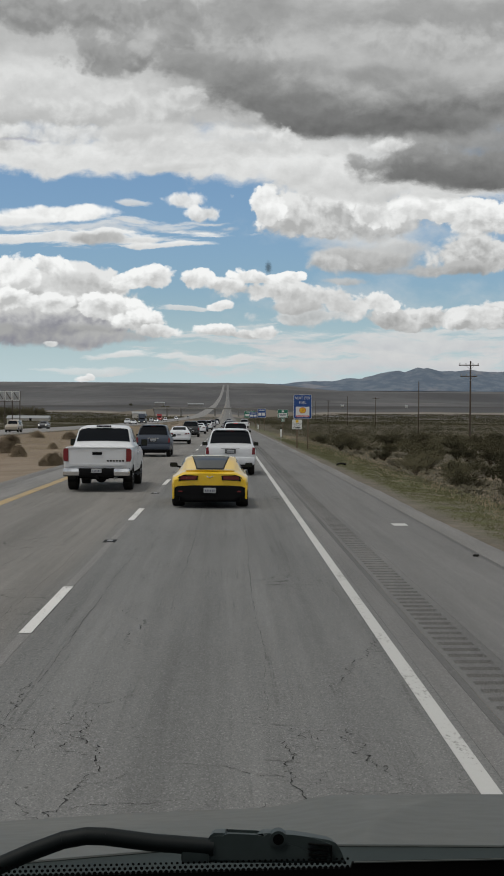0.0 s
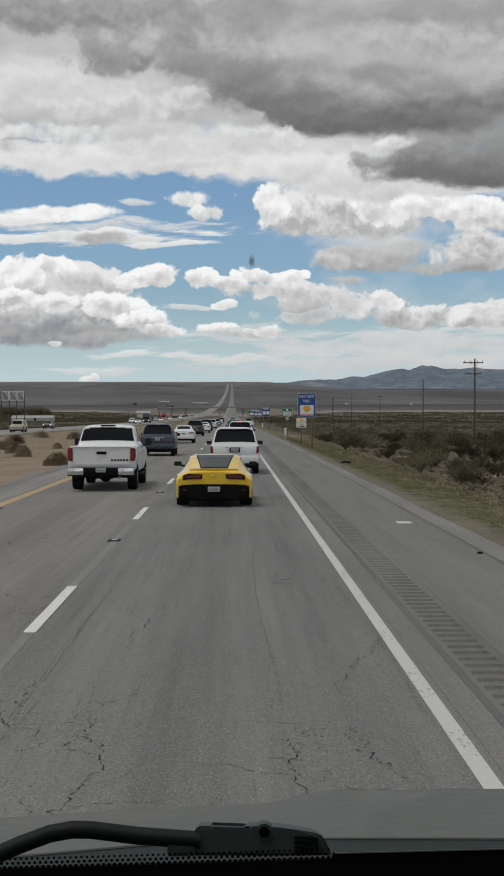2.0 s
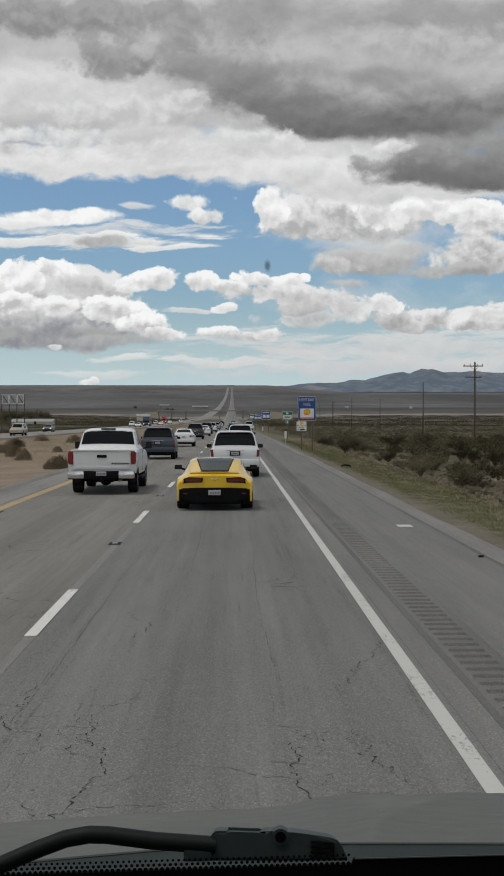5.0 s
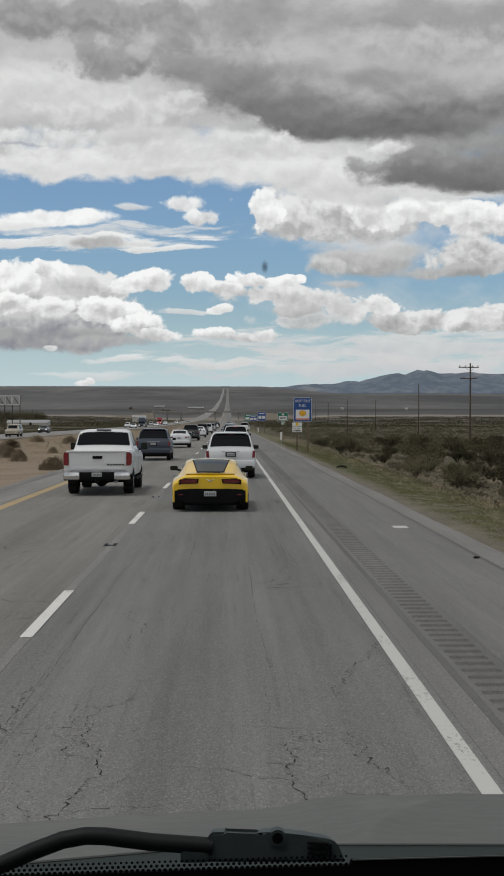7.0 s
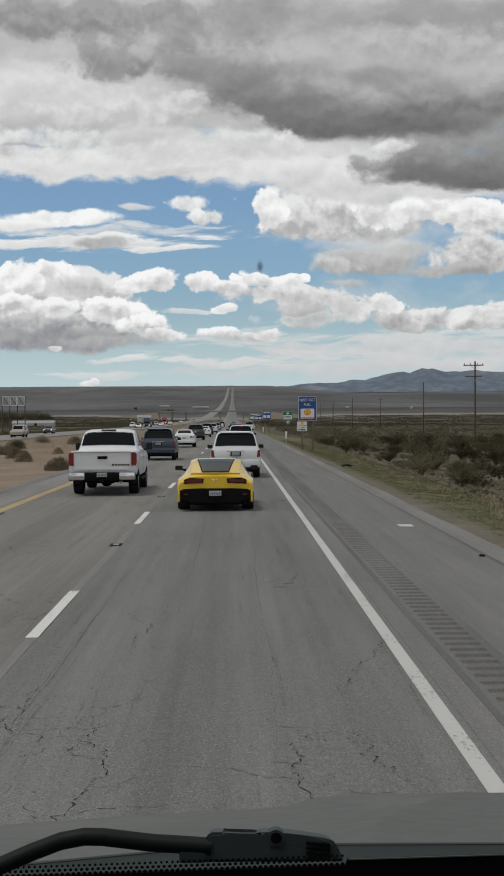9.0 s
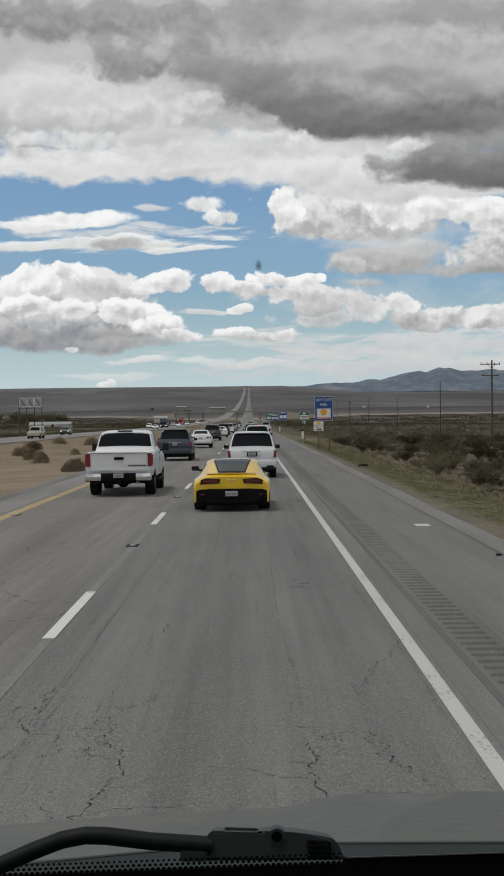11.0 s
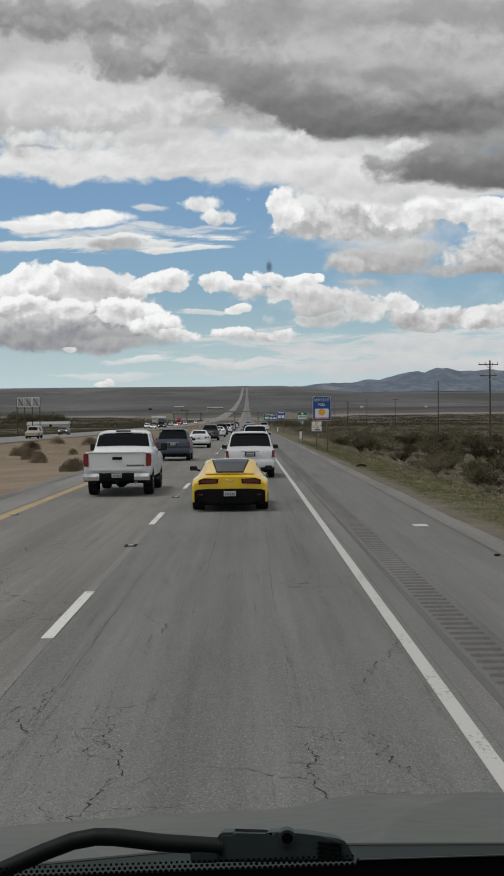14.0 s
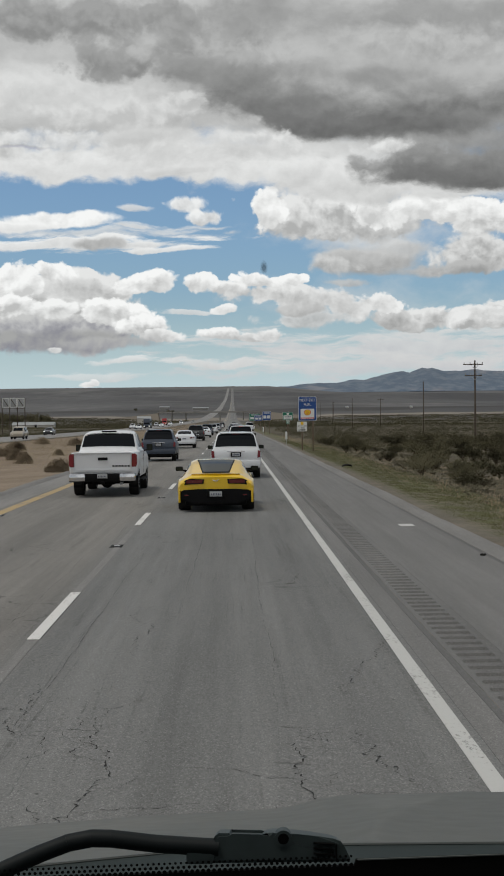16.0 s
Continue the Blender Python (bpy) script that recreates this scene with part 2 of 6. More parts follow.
    cloud(400, 140, 160, 44, 152, 126, 0.8, 0.9, 0.85, kind="deck")
    cloud(830, 302, 230, 42, 146, 106, 0.45, 0.8, kind="deck")
    cloud(700, 298, 90, 24, 158, 124, 0.6, 0.9, 0.85)
    cloud(800, 318, 150, 18, 128, 106, 0.7, 0.7, 0.85, kind="deck")
    cloud(880, 250, 190, 58, 168, 136, 0.7, 0.5, 0.97, kind="deck")
    cloud(500, -60, 1300, 80, 166, 142, 0.9, 0.5, 0.9, kind="deck")
    cloud(740, 226, 320, 28, 124, 96, 0.8, 0.6, 0.92, kind="deck")
    cloud(600, 234, 130, 26, 126, 100, 0.7, 0.8, 0.9, kind="deck")
    # torn bright rims along the deck's foot
    cloud(682, 266, 58, 13, 242, 206, 0.6, 0.9, 0.85)
    cloud(486, 252, 62, 32, 236, 198, 0.6, 1.0, 0.85)
    cloud(440, 226, 40, 20, 196, 176, 0.7, 1.0, 0.7)
    cloud(335, 186, 60, 18, 226, 192, 0.7, 1.1, 0.75)
    cloud(120, 162, 150, 20, 228, 200, 0.8, 1.1, 0.75)
    cloud(430, 106, 60, 16, 190, 172, 0.9, 1.1, 0.6)


sky_world()
sun = new("sun", bpy.data.lights.new("sun", "SUN"))
sun.data.energy, sun.data.angle, sun.data.color = 1.4, radians(12), (1.0, 0.96, 0.9)
sun.matrix_world = look((0, 0, 50), Vector((0, 0, 50)) - Vector((math.sin(radians(SUN_AZ)) * math.cos(radians(SUN_EL)), math.cos(radians(SUN_AZ)) * math.cos(radians(SUN_EL)), math.sin(radians(SUN_EL)))))

# ---------------------------------------------------------------- materials


def material(name, build):
    m = bpy.data.materials.new(name)
    m.use_nodes = True
    t = m.node_tree
    t.nodes.clear()
    n = Net(t)
    b = t.nodes.new("ShaderNodeBsdfPrincipled")
    build(n, b, t)
    t.links.new(b.outputs[0], t.nodes.new("ShaderNodeOutputMaterial").inputs[0])
    return m


def put(n, b, **vals):
    for k, v in vals.items():
        sock = b.inputs[k.replace("_", " ")]
        if hasattr(v, "is_output"):
            n.tree.links.new(v, sock)
        else:
            sock.default_value = v


def bump(n, b, h, strength=0.3, dist=0.01):
    put(n, b, Normal=n.add("ShaderNodeBump", {"Strength": strength, "Distance": dist, "Height": h}))


def where(n):
    return n.add("ShaderNodeNewGeometry", out=0)


def plain(name, col, rough=0.5, metal=0.0, grain=0.08, scale=40.0, coat=0.0, relief=0.0, dirt=0.0, shine=0.5):
    """Paint, plastic, metal or rubber with a little grain and grime."""
    def build(n, b, t):
        p = n.add("ShaderNodeTexCoord", out=3)
        v = n.noise(p, scale, 5.0)
        w = n.noise(p, scale * 0.07, 3.0)
        f = n.math("MULTIPLY_ADD", n.math("ADD", n.math("SUBTRACT", v, 0.5), n.math("SUBTRACT", w, 0.5)), grain * 2, 1.0)
        c = n.mix(1.0, (*col, 1), n.add("ShaderNodeCombineColor", {0: f, 1: f, 2: f}), "MULTIPLY")
        if dirt:
            c = n.mix(n.math("MULTIPLY", n.ramp(w, 0.45, 0.7), dirt), c, (0.2, 0.17, 0.13, 1))
        put(n, b, Base_Color=c, Roughness=n.math("MULTIPLY_ADD", v, 0.15, max(rough - 0.07, 0.02)), Metallic=metal, Specular_IOR_Level=shine, Coat_Weight=coat, Coat_Roughness=0.08)
        if relief:
            bump(n, b, v, relief, 0.004)
    return material(name, build)


def desert(n, b, t):
    p = where(n)
    y = n.add("ShaderNodeSeparateXYZ", {0: p}, out=1)
    x = n.add("ShaderNodeSeparateXYZ", {0: p}, out=0)
    big = n.noise(p, 0.012, 6.0, 0.6)
    mid = n.noise(p, 0.16, 5.0, 0.6)
    fine = n.noise(p, 9.0, 4.0, 0.65)
    soil = n.mix(n.ramp(mid, 0.3, 0.7), (0.235, 0.18, 0.13, 1), (0.31, 0.25, 0.19, 1))
    soil = n.mix(n.ramp(fine, 0.35, 0.7), n.mix(0.45, soil, (0.13, 0.1, 0.075, 1)), soil)
    # low scrub cover, thick on the plain, thin in the dirt median
    # darkened to match self-shaded leaves: their shade is put into this tone
    scrub = n.mix(n.noise(p, 0.6, 3.0), (0.042, 0.040, 0.026, 1), (0.080, 0.072, 0.047, 1))
    cover = n.ramp(n.math("ADD", n.noise(p, 0.45, 6.0, 0.7), n.math("MULTIPLY", n.math("SUBTRACT", big, 0.5), 0.6)), 0.37, 0.53)
    median = n.math("MULTIPLY", n.ramp(x, -27.5, -25.5), n.ramp(x, -5.0, 0.0, 1.0, 0.0))
    cover = n.math("MULTIPLY", cover, n.math("MULTIPLY_ADD", median, -0.86, 1.0))
    cover = n.math("MAXIMUM", cover, n.math("MULTIPLY", n.ramp(y, 170.0, 320.0), n.math("MULTIPLY_ADD", median, -0.8, 0.85)))
    near = n.mix(n.math("MULTIPLY", cover, 0.94), soil, scrub)
    # grey trodden dirt beside the kerb
    dirt = n.math("MULTIPLY", n.ramp(x, 4.0, 4.4), n.ramp(x, 6.0, 9.0, 1.0, 0.0))
    near = n.mix(n.math("MULTIPLY", dirt, 0.75), near, n.mix(n.ramp(n.math("ADD", fine, n.math("MULTIPLY", mid, 0.5)), 0.5, 1.0), (0.115, 0.100, 0.078, 1), (0.185, 0.168, 0.14, 1)))
    verge = n.math("MULTIPLY", n.ramp(n.math("ADD", x, n.math("MULTIPLY", mid, 0.7)), 5.4, 6.2), n.ramp(n.math("ADD", x, n.math("MULTIPLY", mid, 4.0)), 9.2, 11.5, 1.0, 0.0))
    near = n.mix(n.math("MULTIPLY", verge, n.ramp(n.noise(p, 0.9, 5.0, 0.65), 0.35, 0.6)), near, n.mix(fine, (0.066, 0.072, 0.026, 1), (0.14, 0.138, 0.066, 1)))
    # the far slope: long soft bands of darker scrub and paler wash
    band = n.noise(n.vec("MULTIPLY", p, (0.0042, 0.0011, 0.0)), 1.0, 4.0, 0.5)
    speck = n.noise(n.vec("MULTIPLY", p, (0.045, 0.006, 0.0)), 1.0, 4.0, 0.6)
    # greyed far tones: some distance haze is put into the colour
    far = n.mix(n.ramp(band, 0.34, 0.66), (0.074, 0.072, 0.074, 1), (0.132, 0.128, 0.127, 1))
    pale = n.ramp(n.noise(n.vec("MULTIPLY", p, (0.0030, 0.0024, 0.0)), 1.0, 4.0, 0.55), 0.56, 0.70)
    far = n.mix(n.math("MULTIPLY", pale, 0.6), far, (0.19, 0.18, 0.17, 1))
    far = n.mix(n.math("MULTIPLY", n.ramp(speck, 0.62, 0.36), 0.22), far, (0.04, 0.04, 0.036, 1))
    # a thick dark belt of brush at the foot of the slope, darker half way up, paler near the crest
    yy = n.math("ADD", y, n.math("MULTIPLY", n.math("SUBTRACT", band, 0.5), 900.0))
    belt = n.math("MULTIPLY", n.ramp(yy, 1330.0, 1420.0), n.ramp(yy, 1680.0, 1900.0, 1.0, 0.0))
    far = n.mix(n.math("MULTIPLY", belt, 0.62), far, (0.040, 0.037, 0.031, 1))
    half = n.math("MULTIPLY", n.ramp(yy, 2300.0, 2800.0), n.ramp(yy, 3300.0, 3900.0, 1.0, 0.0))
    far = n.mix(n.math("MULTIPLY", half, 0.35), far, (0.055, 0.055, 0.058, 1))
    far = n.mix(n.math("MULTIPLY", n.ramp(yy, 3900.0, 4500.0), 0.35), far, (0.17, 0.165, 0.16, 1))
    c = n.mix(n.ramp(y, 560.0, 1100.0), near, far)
    # bare sand wash across the plain
    wash = n.math("MULTIPLY", n.ramp(n.math("ADD", y, n.math("MULTIPLY", n.noise(n.vec("MULTIPLY", p, (0.01, 0.01, 0)), 1.0, 4.0), 240.0)), 1130.0, 1160.0), n.ramp(n.math("ADD", y, n.math("MULTIPLY", band, 260.0)), 1330.0, 1380.0, 1.0, 0.0))
    c = n.mix(n.math("MULTIPLY", wash, 0.68), c, (0.27, 0.235, 0.19, 1))
    put(n, b, Base_Color=c, Roughness=0.95, Specular_IOR_Level=0.15)
    bump(n, b, n.math("ADD", fine, n.math("MULTIPLY", mid, 2.0)), 0.5, 0.06)


def asphalt(shade, warm, seed, cracked, grain=1.0):
    def build(n, b, t):
        p = n.vec("ADD", where(n), (seed, seed * 3.1, 0))
        pos = where(n)
        x = n.add("ShaderNodeSeparateXYZ", {0: pos}, out=0)
        stone = n.add("ShaderNodeTexVoronoi", {"Vector": n.vec("MULTIPLY", p, (1.0, 0.5, 1.0)), "Scale": 120.0}, out=1)
        stone_v = n.add("ShaderNodeSeparateXYZ", {0: stone}, out=0)
        fine = n.noise(n.vec("MULTIPLY", p, (1.0, 0.42, 1.0)), 44.0, 5.0, 0.72)
        streak = n.noise(n.vec("MULTIPLY", p, (5.0, 0.10, 1.0)), 1.0, 6.0, 0.6)
        wide = n.noise(n.vec("MULTIPLY", p, (0.5, 0.09, 1.0)), 1.0, 4.0, 0.55)
        f = n.math("ADD", n.math("MULTIPLY", n.math("SUBTRACT", stone_v, 0.5), 0.40 * grain), n.math("MULTIPLY", n.math("SUBTRACT", fine, 0.5), 0.62 * grain))
        f = n.math("ADD", f, n.ramp(stone_v, 0.93, 0.97, 0.0, 0.30 * grain))
        f = n.math("ADD", f, n.math("MULTIPLY", n.math("SUBTRACT", streak, 0.5), 0.6))
        f = n.math("ADD", f, n.math("MULTIPLY", n.math("SUBTRACT", wide, 0.5), 0.7))
        if cracked:
            # worn wheel paths are paler, the oil strip between them is darker
            lane = n.math("ABSOLUTE", n.math("SUBTRACT", n.math("MODULO", n.math("ADD", x, 5.82 + 36.6), 3.66), 1.83))
            f = n.math("ADD", f, n.math("MULTIPLY", n.ramp(n.math("ABSOLUTE", n.math("SUBTRACT", lane, 0.86)), 0.0, 0.5, 1.0, 0.0), 0.07))
            f = n.math("ADD", f, n.math("MULTIPLY", n.ramp(lane, 0.1, 0.5, -0.10, 0.0), 1.0))
            # the passing lane is less worn and paler
            f = n.math("ADD", f, n.ramp(x, -2.4, -2.0, 0.09, 0.0))
            # rubber-dark wheel path beside the edge line
            f = n.math("ADD", f, n.ramp(n.math("ABSOLUTE", n.math("SUBTRACT", n.math("ADD", x, n.math("MULTIPLY", wide, 0.4)), 0.95)), 0.15, 0.75, -0.12, 0.0))
        f = n.math("ADD", f, 1.0)
        tint = (shade * (1 + warm * 0.6), shade * 1.004, shade * (0.985 - warm), 1) if cracked else (shade * (1 + warm), shade, shade * (0.99 - warm), 1)
        c = n.mix(1.0, tint, n.add("ShaderNodeCombineColor", {0: f, 1: f, 2: f}), "MULTIPLY")
        h = n.math("ADD", stone_v, fine)
        if cracked:
            # the passing lane is a warmer grey
            c = n.mix(n.ramp(x, -2.5, -1.9, 1.0, 0.0), c, n.mix(1.0, c, (1.05, 1.0, 0.95, 1), "MULTIPLY"))
            wp = n.vec("ADD", p, n.vec("SCALE", n.vec("SUBTRACT", n.noise(p, 2.2, 4.0, 0.6, out=1), (0.5, 0.5, 0.5))))
            wp.node.inputs[1].links[0].from_node.inputs[3].default_value = 0.55
            web = n.add("ShaderNodeTexVoronoi", {"Vector": n.vec("MULTIPLY", wp, (1.0, 0.8, 0.0)), "Scale": 1.25}, feature="DISTANCE_TO_EDGE")
            line = n.ramp(web, 0.004, 0.022, 1.0, 0.0)
            field = n.math("MULTIPLY", n.ramp(n.noise(n.vec("MULTIPLY", p, (0.45, 0.16, 0)), 1.0, 3.0), 0.55, 0.64), n.ramp(n.noise(p, 3.0, 3.0), 0.42, 0.56))
            line = n.math("MULTIPLY", line, field)
            # hairlines that run along the lane
            hair = n.noise(n.vec("ADD", n.vec("MULTIPLY", p, (7.0, 0.055, 0.0)), n.vec("MULTIPLY", n.noise(p, 1.4, 4.0, 0.6, out=1), (0.16, 0.0, 0.0))), 1.0, 2.0, 0.5)
            hair = n.ramp(n.math("ABSOLUTE", n.math("SUBTRACT", hair, 0.5)), 0.003, 0.012, 1.0, 0.0)
            hair = n.math("MULTIPLY", hair, n.math("MULTIPLY", n.ramp(n.noise(n.vec("MULTIPLY", p, (0.8, 0.25, 0)), 1.0, 4.0, 0.6), 0.46, 0.6), n.ramp(n.noise(p, 9.0, 3.0, 0.6), 0.36, 0.6)))
            line = n.math("MAXIMUM", line, n.math("MULTIPLY", hair, 0.55))
            # pits where stones have come out
            pit = n.math("MULTIPLY", n.ramp(n.noise(p, 17.0, 2.0, 0.5), 0.66, 0.73), n.ramp(n.noise(n.vec("MULTIPLY", p, (0.9, 0.3, 0)), 1.0, 3.0), 0.45, 0.62))
            line = n.math("MAXIMUM", line, n.math("MULTIPLY", pit, 0.8))
            c = n.mix(n.math("MULTIPLY", line, 0.7), c, (0.02, 0.019, 0.017, 1))
            h = n.math("SUBTRACT", h, n.math("MULTIPLY", line, 3.0))
        put(n, b, Base_Color=c, Roughness=0.88, Specular_IOR_Level=0.3)
        bump(n, b, h, 0.45, 0.006)
    return build


def road_paint(col, wear):
    def build(n, b, t):
        p = where(n)
        v = n.noise(n.vec("MULTIPLY", p, (1.0, 0.4, 1.0)), 30.0, 6.0, 0.75)
        w = n.noise(n.vec("MULTIPLY", p, (2.0, 0.7, 1)), 1.0, 4.0)
        gone = n.ramp(n.math("ADD", v, n.math("MULTIPLY", n.math("SUBTRACT", w, 0.5), 0.6)), 0.52 + 0.14 * (1 - wear), 0.60 + 0.14 * (1 - wear))
        c = n.mix(n.math("MULTIPLY", gone, 0.75), n.mix(n.math("MULTIPLY", v, 0.35), (*col, 1), (0.35, 0.33, 0.3, 1)), (0.17, 0.165, 0.155, 1))
        put(n, b, Base_Color=c, Roughness=0.7)
        bump(n, b, v, 0.3, 0.004)
    return material("road_paint", build)


def leafy(name, dark, pale):
    """Leaves seen as a mass: each its own tone, lit as part of the clump."""
    def build(n, b, t):
        r = n.add("ShaderNodeNewGeometry", out=8)
        v = n.noise(where(n), 0.7, 4.0, 0.6)
        k = n.math("ADD", n.math("MULTIPLY", r, 0.35), n.math("MULTIPLY", n.ramp(v, 0.3, 0.7), 0.6), clamp=True)
        o = n.add("ShaderNodeObjectInfo", out=5)
        c = n.mix(k, (*dark, 1), (*pale, 1))
        c = n.mix(n.math("MULTIPLY", o, 0.35), c, n.mix(0.4, c, (0.17, 0.145, 0.09, 1)))
        up = n.vec("ADD", n.vec("SCALE", n.add("ShaderNodeNewGeometry", out=1)), (0.0, -0.25, 0.85))
        up.node.inputs[0].links[0].from_node.inputs[3].default_value = 0.45
        put(n, b, Base_Color=c, Roughness=0.85, Specular_IOR_Level=0.12, Normal=n.vec("NORMALIZE", up))
    return material(name, build)


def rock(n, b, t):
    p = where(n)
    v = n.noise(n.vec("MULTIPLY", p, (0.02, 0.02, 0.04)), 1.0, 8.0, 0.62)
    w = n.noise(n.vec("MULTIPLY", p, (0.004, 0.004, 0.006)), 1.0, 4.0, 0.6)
    # blue-grey of distance haze, mixed into the rock's own colour
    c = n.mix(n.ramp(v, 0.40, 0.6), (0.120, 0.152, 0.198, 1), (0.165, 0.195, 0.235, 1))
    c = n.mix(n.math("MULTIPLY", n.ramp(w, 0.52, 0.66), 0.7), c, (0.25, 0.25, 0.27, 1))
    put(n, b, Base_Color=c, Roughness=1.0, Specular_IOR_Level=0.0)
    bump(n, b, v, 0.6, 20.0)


def glass_dark(name, tint=(0.006, 0.0075, 0.010)):
    def build(n, b, t):
        v = n.noise(n.add("ShaderNodeTexCoord", out=3), 3.0, 3.0)
        put(n, b, Base_Color=(*tint, 1), Roughness=n.math("MULTIPLY_ADD", v, 0.08, 0.05), Specular_IOR_Level=0.13)
    return material(name, build)


def lamp_on(name, col, power):
    def build(n, b, t):
        put(n, b, Base_Color=(*col, 1), Roughness=0.25, Emission_Color=(*col, 1), Emission_Strength=power)
    return material(name, build)


M = {
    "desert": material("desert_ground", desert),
    "asphalt": material("worn_asphalt", asphalt(0.153, 0.010, 0.0, True)),
    "shoulder": material("shoulder_asphalt", asphalt(0.148, 0.022, 17.0, False)),
    "far_road": material("far_carriageway", asphalt(0.20, 0.03, 31.0, False)),
    "seam": material("seam_asphalt", asphalt(0.176, 0.028, 9.0, False)),
    "milled": material("milled_asphalt", asphalt(0.134, 0.02, 5.0, False, 0.8)),
    "joint": material("sealed_joint", asphalt(0.112, 0.02, 23.0, False, 0.8)),
    "white_line": road_paint((0.49, 0.49, 0.475), 0.62),
    "dash_line": road_paint((0.66, 0.65, 0.63), 0.7),
    "yellow_line": road_paint((0.38, 0.255, 0.085), 1.0),
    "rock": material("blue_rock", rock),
    "creosote": leafy("creosote_leaf", (0.044, 0.040, 0.022), (0.088, 0.081, 0.046)),
    "drygrass": leafy("dry_grass", (0.235, 0.185, 0.115), (0.42, 0.345, 0.235)),
    "grass": leafy("green_grass", (0.050, 0.060, 0.019), (0.112, 0.114, 0.044)),
    "tumble": leafy("tumbleweed_twigs", (0.125, 0.095, 0.064), (0.27, 0.21, 0.145)),
    "sage": leafy("pale_sage", (0.070, 0.064, 0.042), (0.21, 0.19, 0.135)),
    "bark": plain("bark", (0.10, 0.075, 0.05), 0.9, grain=0.4, scale=12, relief=0.6),
    "pole": plain("weathered_pole", (0.09, 0.07, 0.055), 0.9, grain=0.35, scale=8, relief=0.5),
    "white": plain("white_paint", (0.66, 0.67, 0.69), 0.35, grain=0.02, coat=0.6, dirt=0.05),
    "yellow": plain("yellow_paint", (0.72, 0.46, 0.010), 0.3, grain=0.02, coat=0.9),
    "slate": plain("slate_paint", (0.030, 0.042, 0.066), 0.35, grain=0.04, coat=0.35),
    "black_paint": plain("black_paint", (0.012, 0.012, 0.014), 0.3, grain=0.04, coat=0.8),
    "silver": plain("silver_paint", (0.42, 0.43, 0.44), 0.3, 0.4, grain=0.04, coat=0.7),
    "red_paint": plain("red_paint", (0.35, 0.02, 0.02), 0.3, grain=0.04, coat=0.7),
    "beige": plain("beige_paint", (0.32, 0.28, 0.22), 0.35, grain=0.04, coat=0.6),
    "black": plain("black_plastic", (0.006, 0.006, 0.0065), 0.65, grain=0.2, scale=60, relief=0.1, shine=0.09),
    "tyre": plain("tyre_rubber", (0.011, 0.011, 0.011), 0.85, grain=0.25, scale=20, dirt=0.05, shine=0.2),
    "chrome": plain("chrome", (0.72, 0.72, 0.73), 0.14, 1.0, grain=0.04),
    "alloy": plain("alloy", (0.35, 0.35, 0.36), 0.35, 0.9, grain=0.08),
    "steel": plain("galvanised_steel", (0.38, 0.39, 0.39), 0.5, 0.8, grain=0.12, scale=14),
    "lens": plain("red_lens", (0.11, 0.006, 0.007), 0.25, grain=0.1, coat=0.3),
    "lens_red": plain("bright_red_lens", (0.17, 0.004, 0.010), 0.3, grain=0.1, coat=0.2),
    "lens_clear": plain("clear_lens", (0.6, 0.6, 0.58), 0.12, grain=0.05, coat=1.0),
    "plate": plain("plate_white", (0.36, 0.37, 0.38), 0.4, grain=0.04),
    "ink": plain("dark_ink", (0.03, 0.04, 0.09), 0.5, grain=0.05),
    "glass": glass_dark("tinted_glass"),
    "glass_grey": glass_dark("grey_glass", (0.022, 0.025, 0.020)),
    "brake": lamp_on("lit_brake_lamp", (0.75, 0.016, 0.012), 0.38),
    "head": lamp_on("lit_headlamp", (1.0, 0.97, 0.9), 1.2),
    "sign_blue": plain("sign_blue", (0.011, 0.065, 0.26), 0.45, grain=0.06, scale=6),
    "sign_green": plain("sign_green", (0.01, 0.16, 0.10), 0.45, grain=0.06, scale=6),
    "sign_white": plain("sign_white", (0.72, 0.72, 0.70), 0.45, grain=0.05, scale=6),
    "logo_yellow": plain("logo_yellow", (0.80, 0.50, 0.02), 0.45, grain=0.04),
    "logo_red": plain("logo_red", (0.55, 0.02, 0.02), 0.45, grain=0.04),
    "wood": plain("sign_post_wood", (0.16, 0.115, 0.08), 0.85, grain=0.3, scale=14, relief=0.4),
    "concrete": plain("concrete", (0.26, 0.25, 0.235), 0.85, grain=0.15, scale=6, relief=0.2),
    "wall_pale": plain("pale_wall", (0.55, 0.52, 0.47), 0.8, grain=0.12, scale=3),
    "kerb": material("kerb_asphalt", asphalt(0.168, 0.03, 41.0, False)),
    "dry_stem": plain("dry_stem", (0.30, 0.23, 0.14), 0.9, grain=0.3, scale=12),
    "hood": plain("bonnet_paint", (0.068, 0.070, 0.059), 0.5, grain=0.05, scale=25, coat=0.25, dirt=0.15),
}

# ---------------------------------------------------------------- helpers for meshes


def finish(name, bm, mat, parent=None, label="", smooth=35):
    me = bpy.data.meshes.new(name)
    bmesh.ops.recalc_face_normals(bm, faces=bm.faces)
    bm.to_mesh(me)
    bm.free()
    if smooth:
        me.polygons.foreach_set("use_smooth", [True] * len(me.polygons))
        me.set_sharp_from_angle(angle=radians(smooth))
    if mat:
        me.materials.append(mat)
    ob = new(name, me)
    if parent:
        ob.parent = parent
    if label:
        ob["label"] = label
    return ob


def part(name, bm, mat, parent, label="", smooth=35):
    return finish(name, bm, mat, parent, label, smooth)


def empty(name, at=(0, 0, 0), turn=0):
    ob = new(name)
    ob.empty_display_size = 0.2
    ob.matrix_world = pose(*at, 0, 0, turn)
    return ob


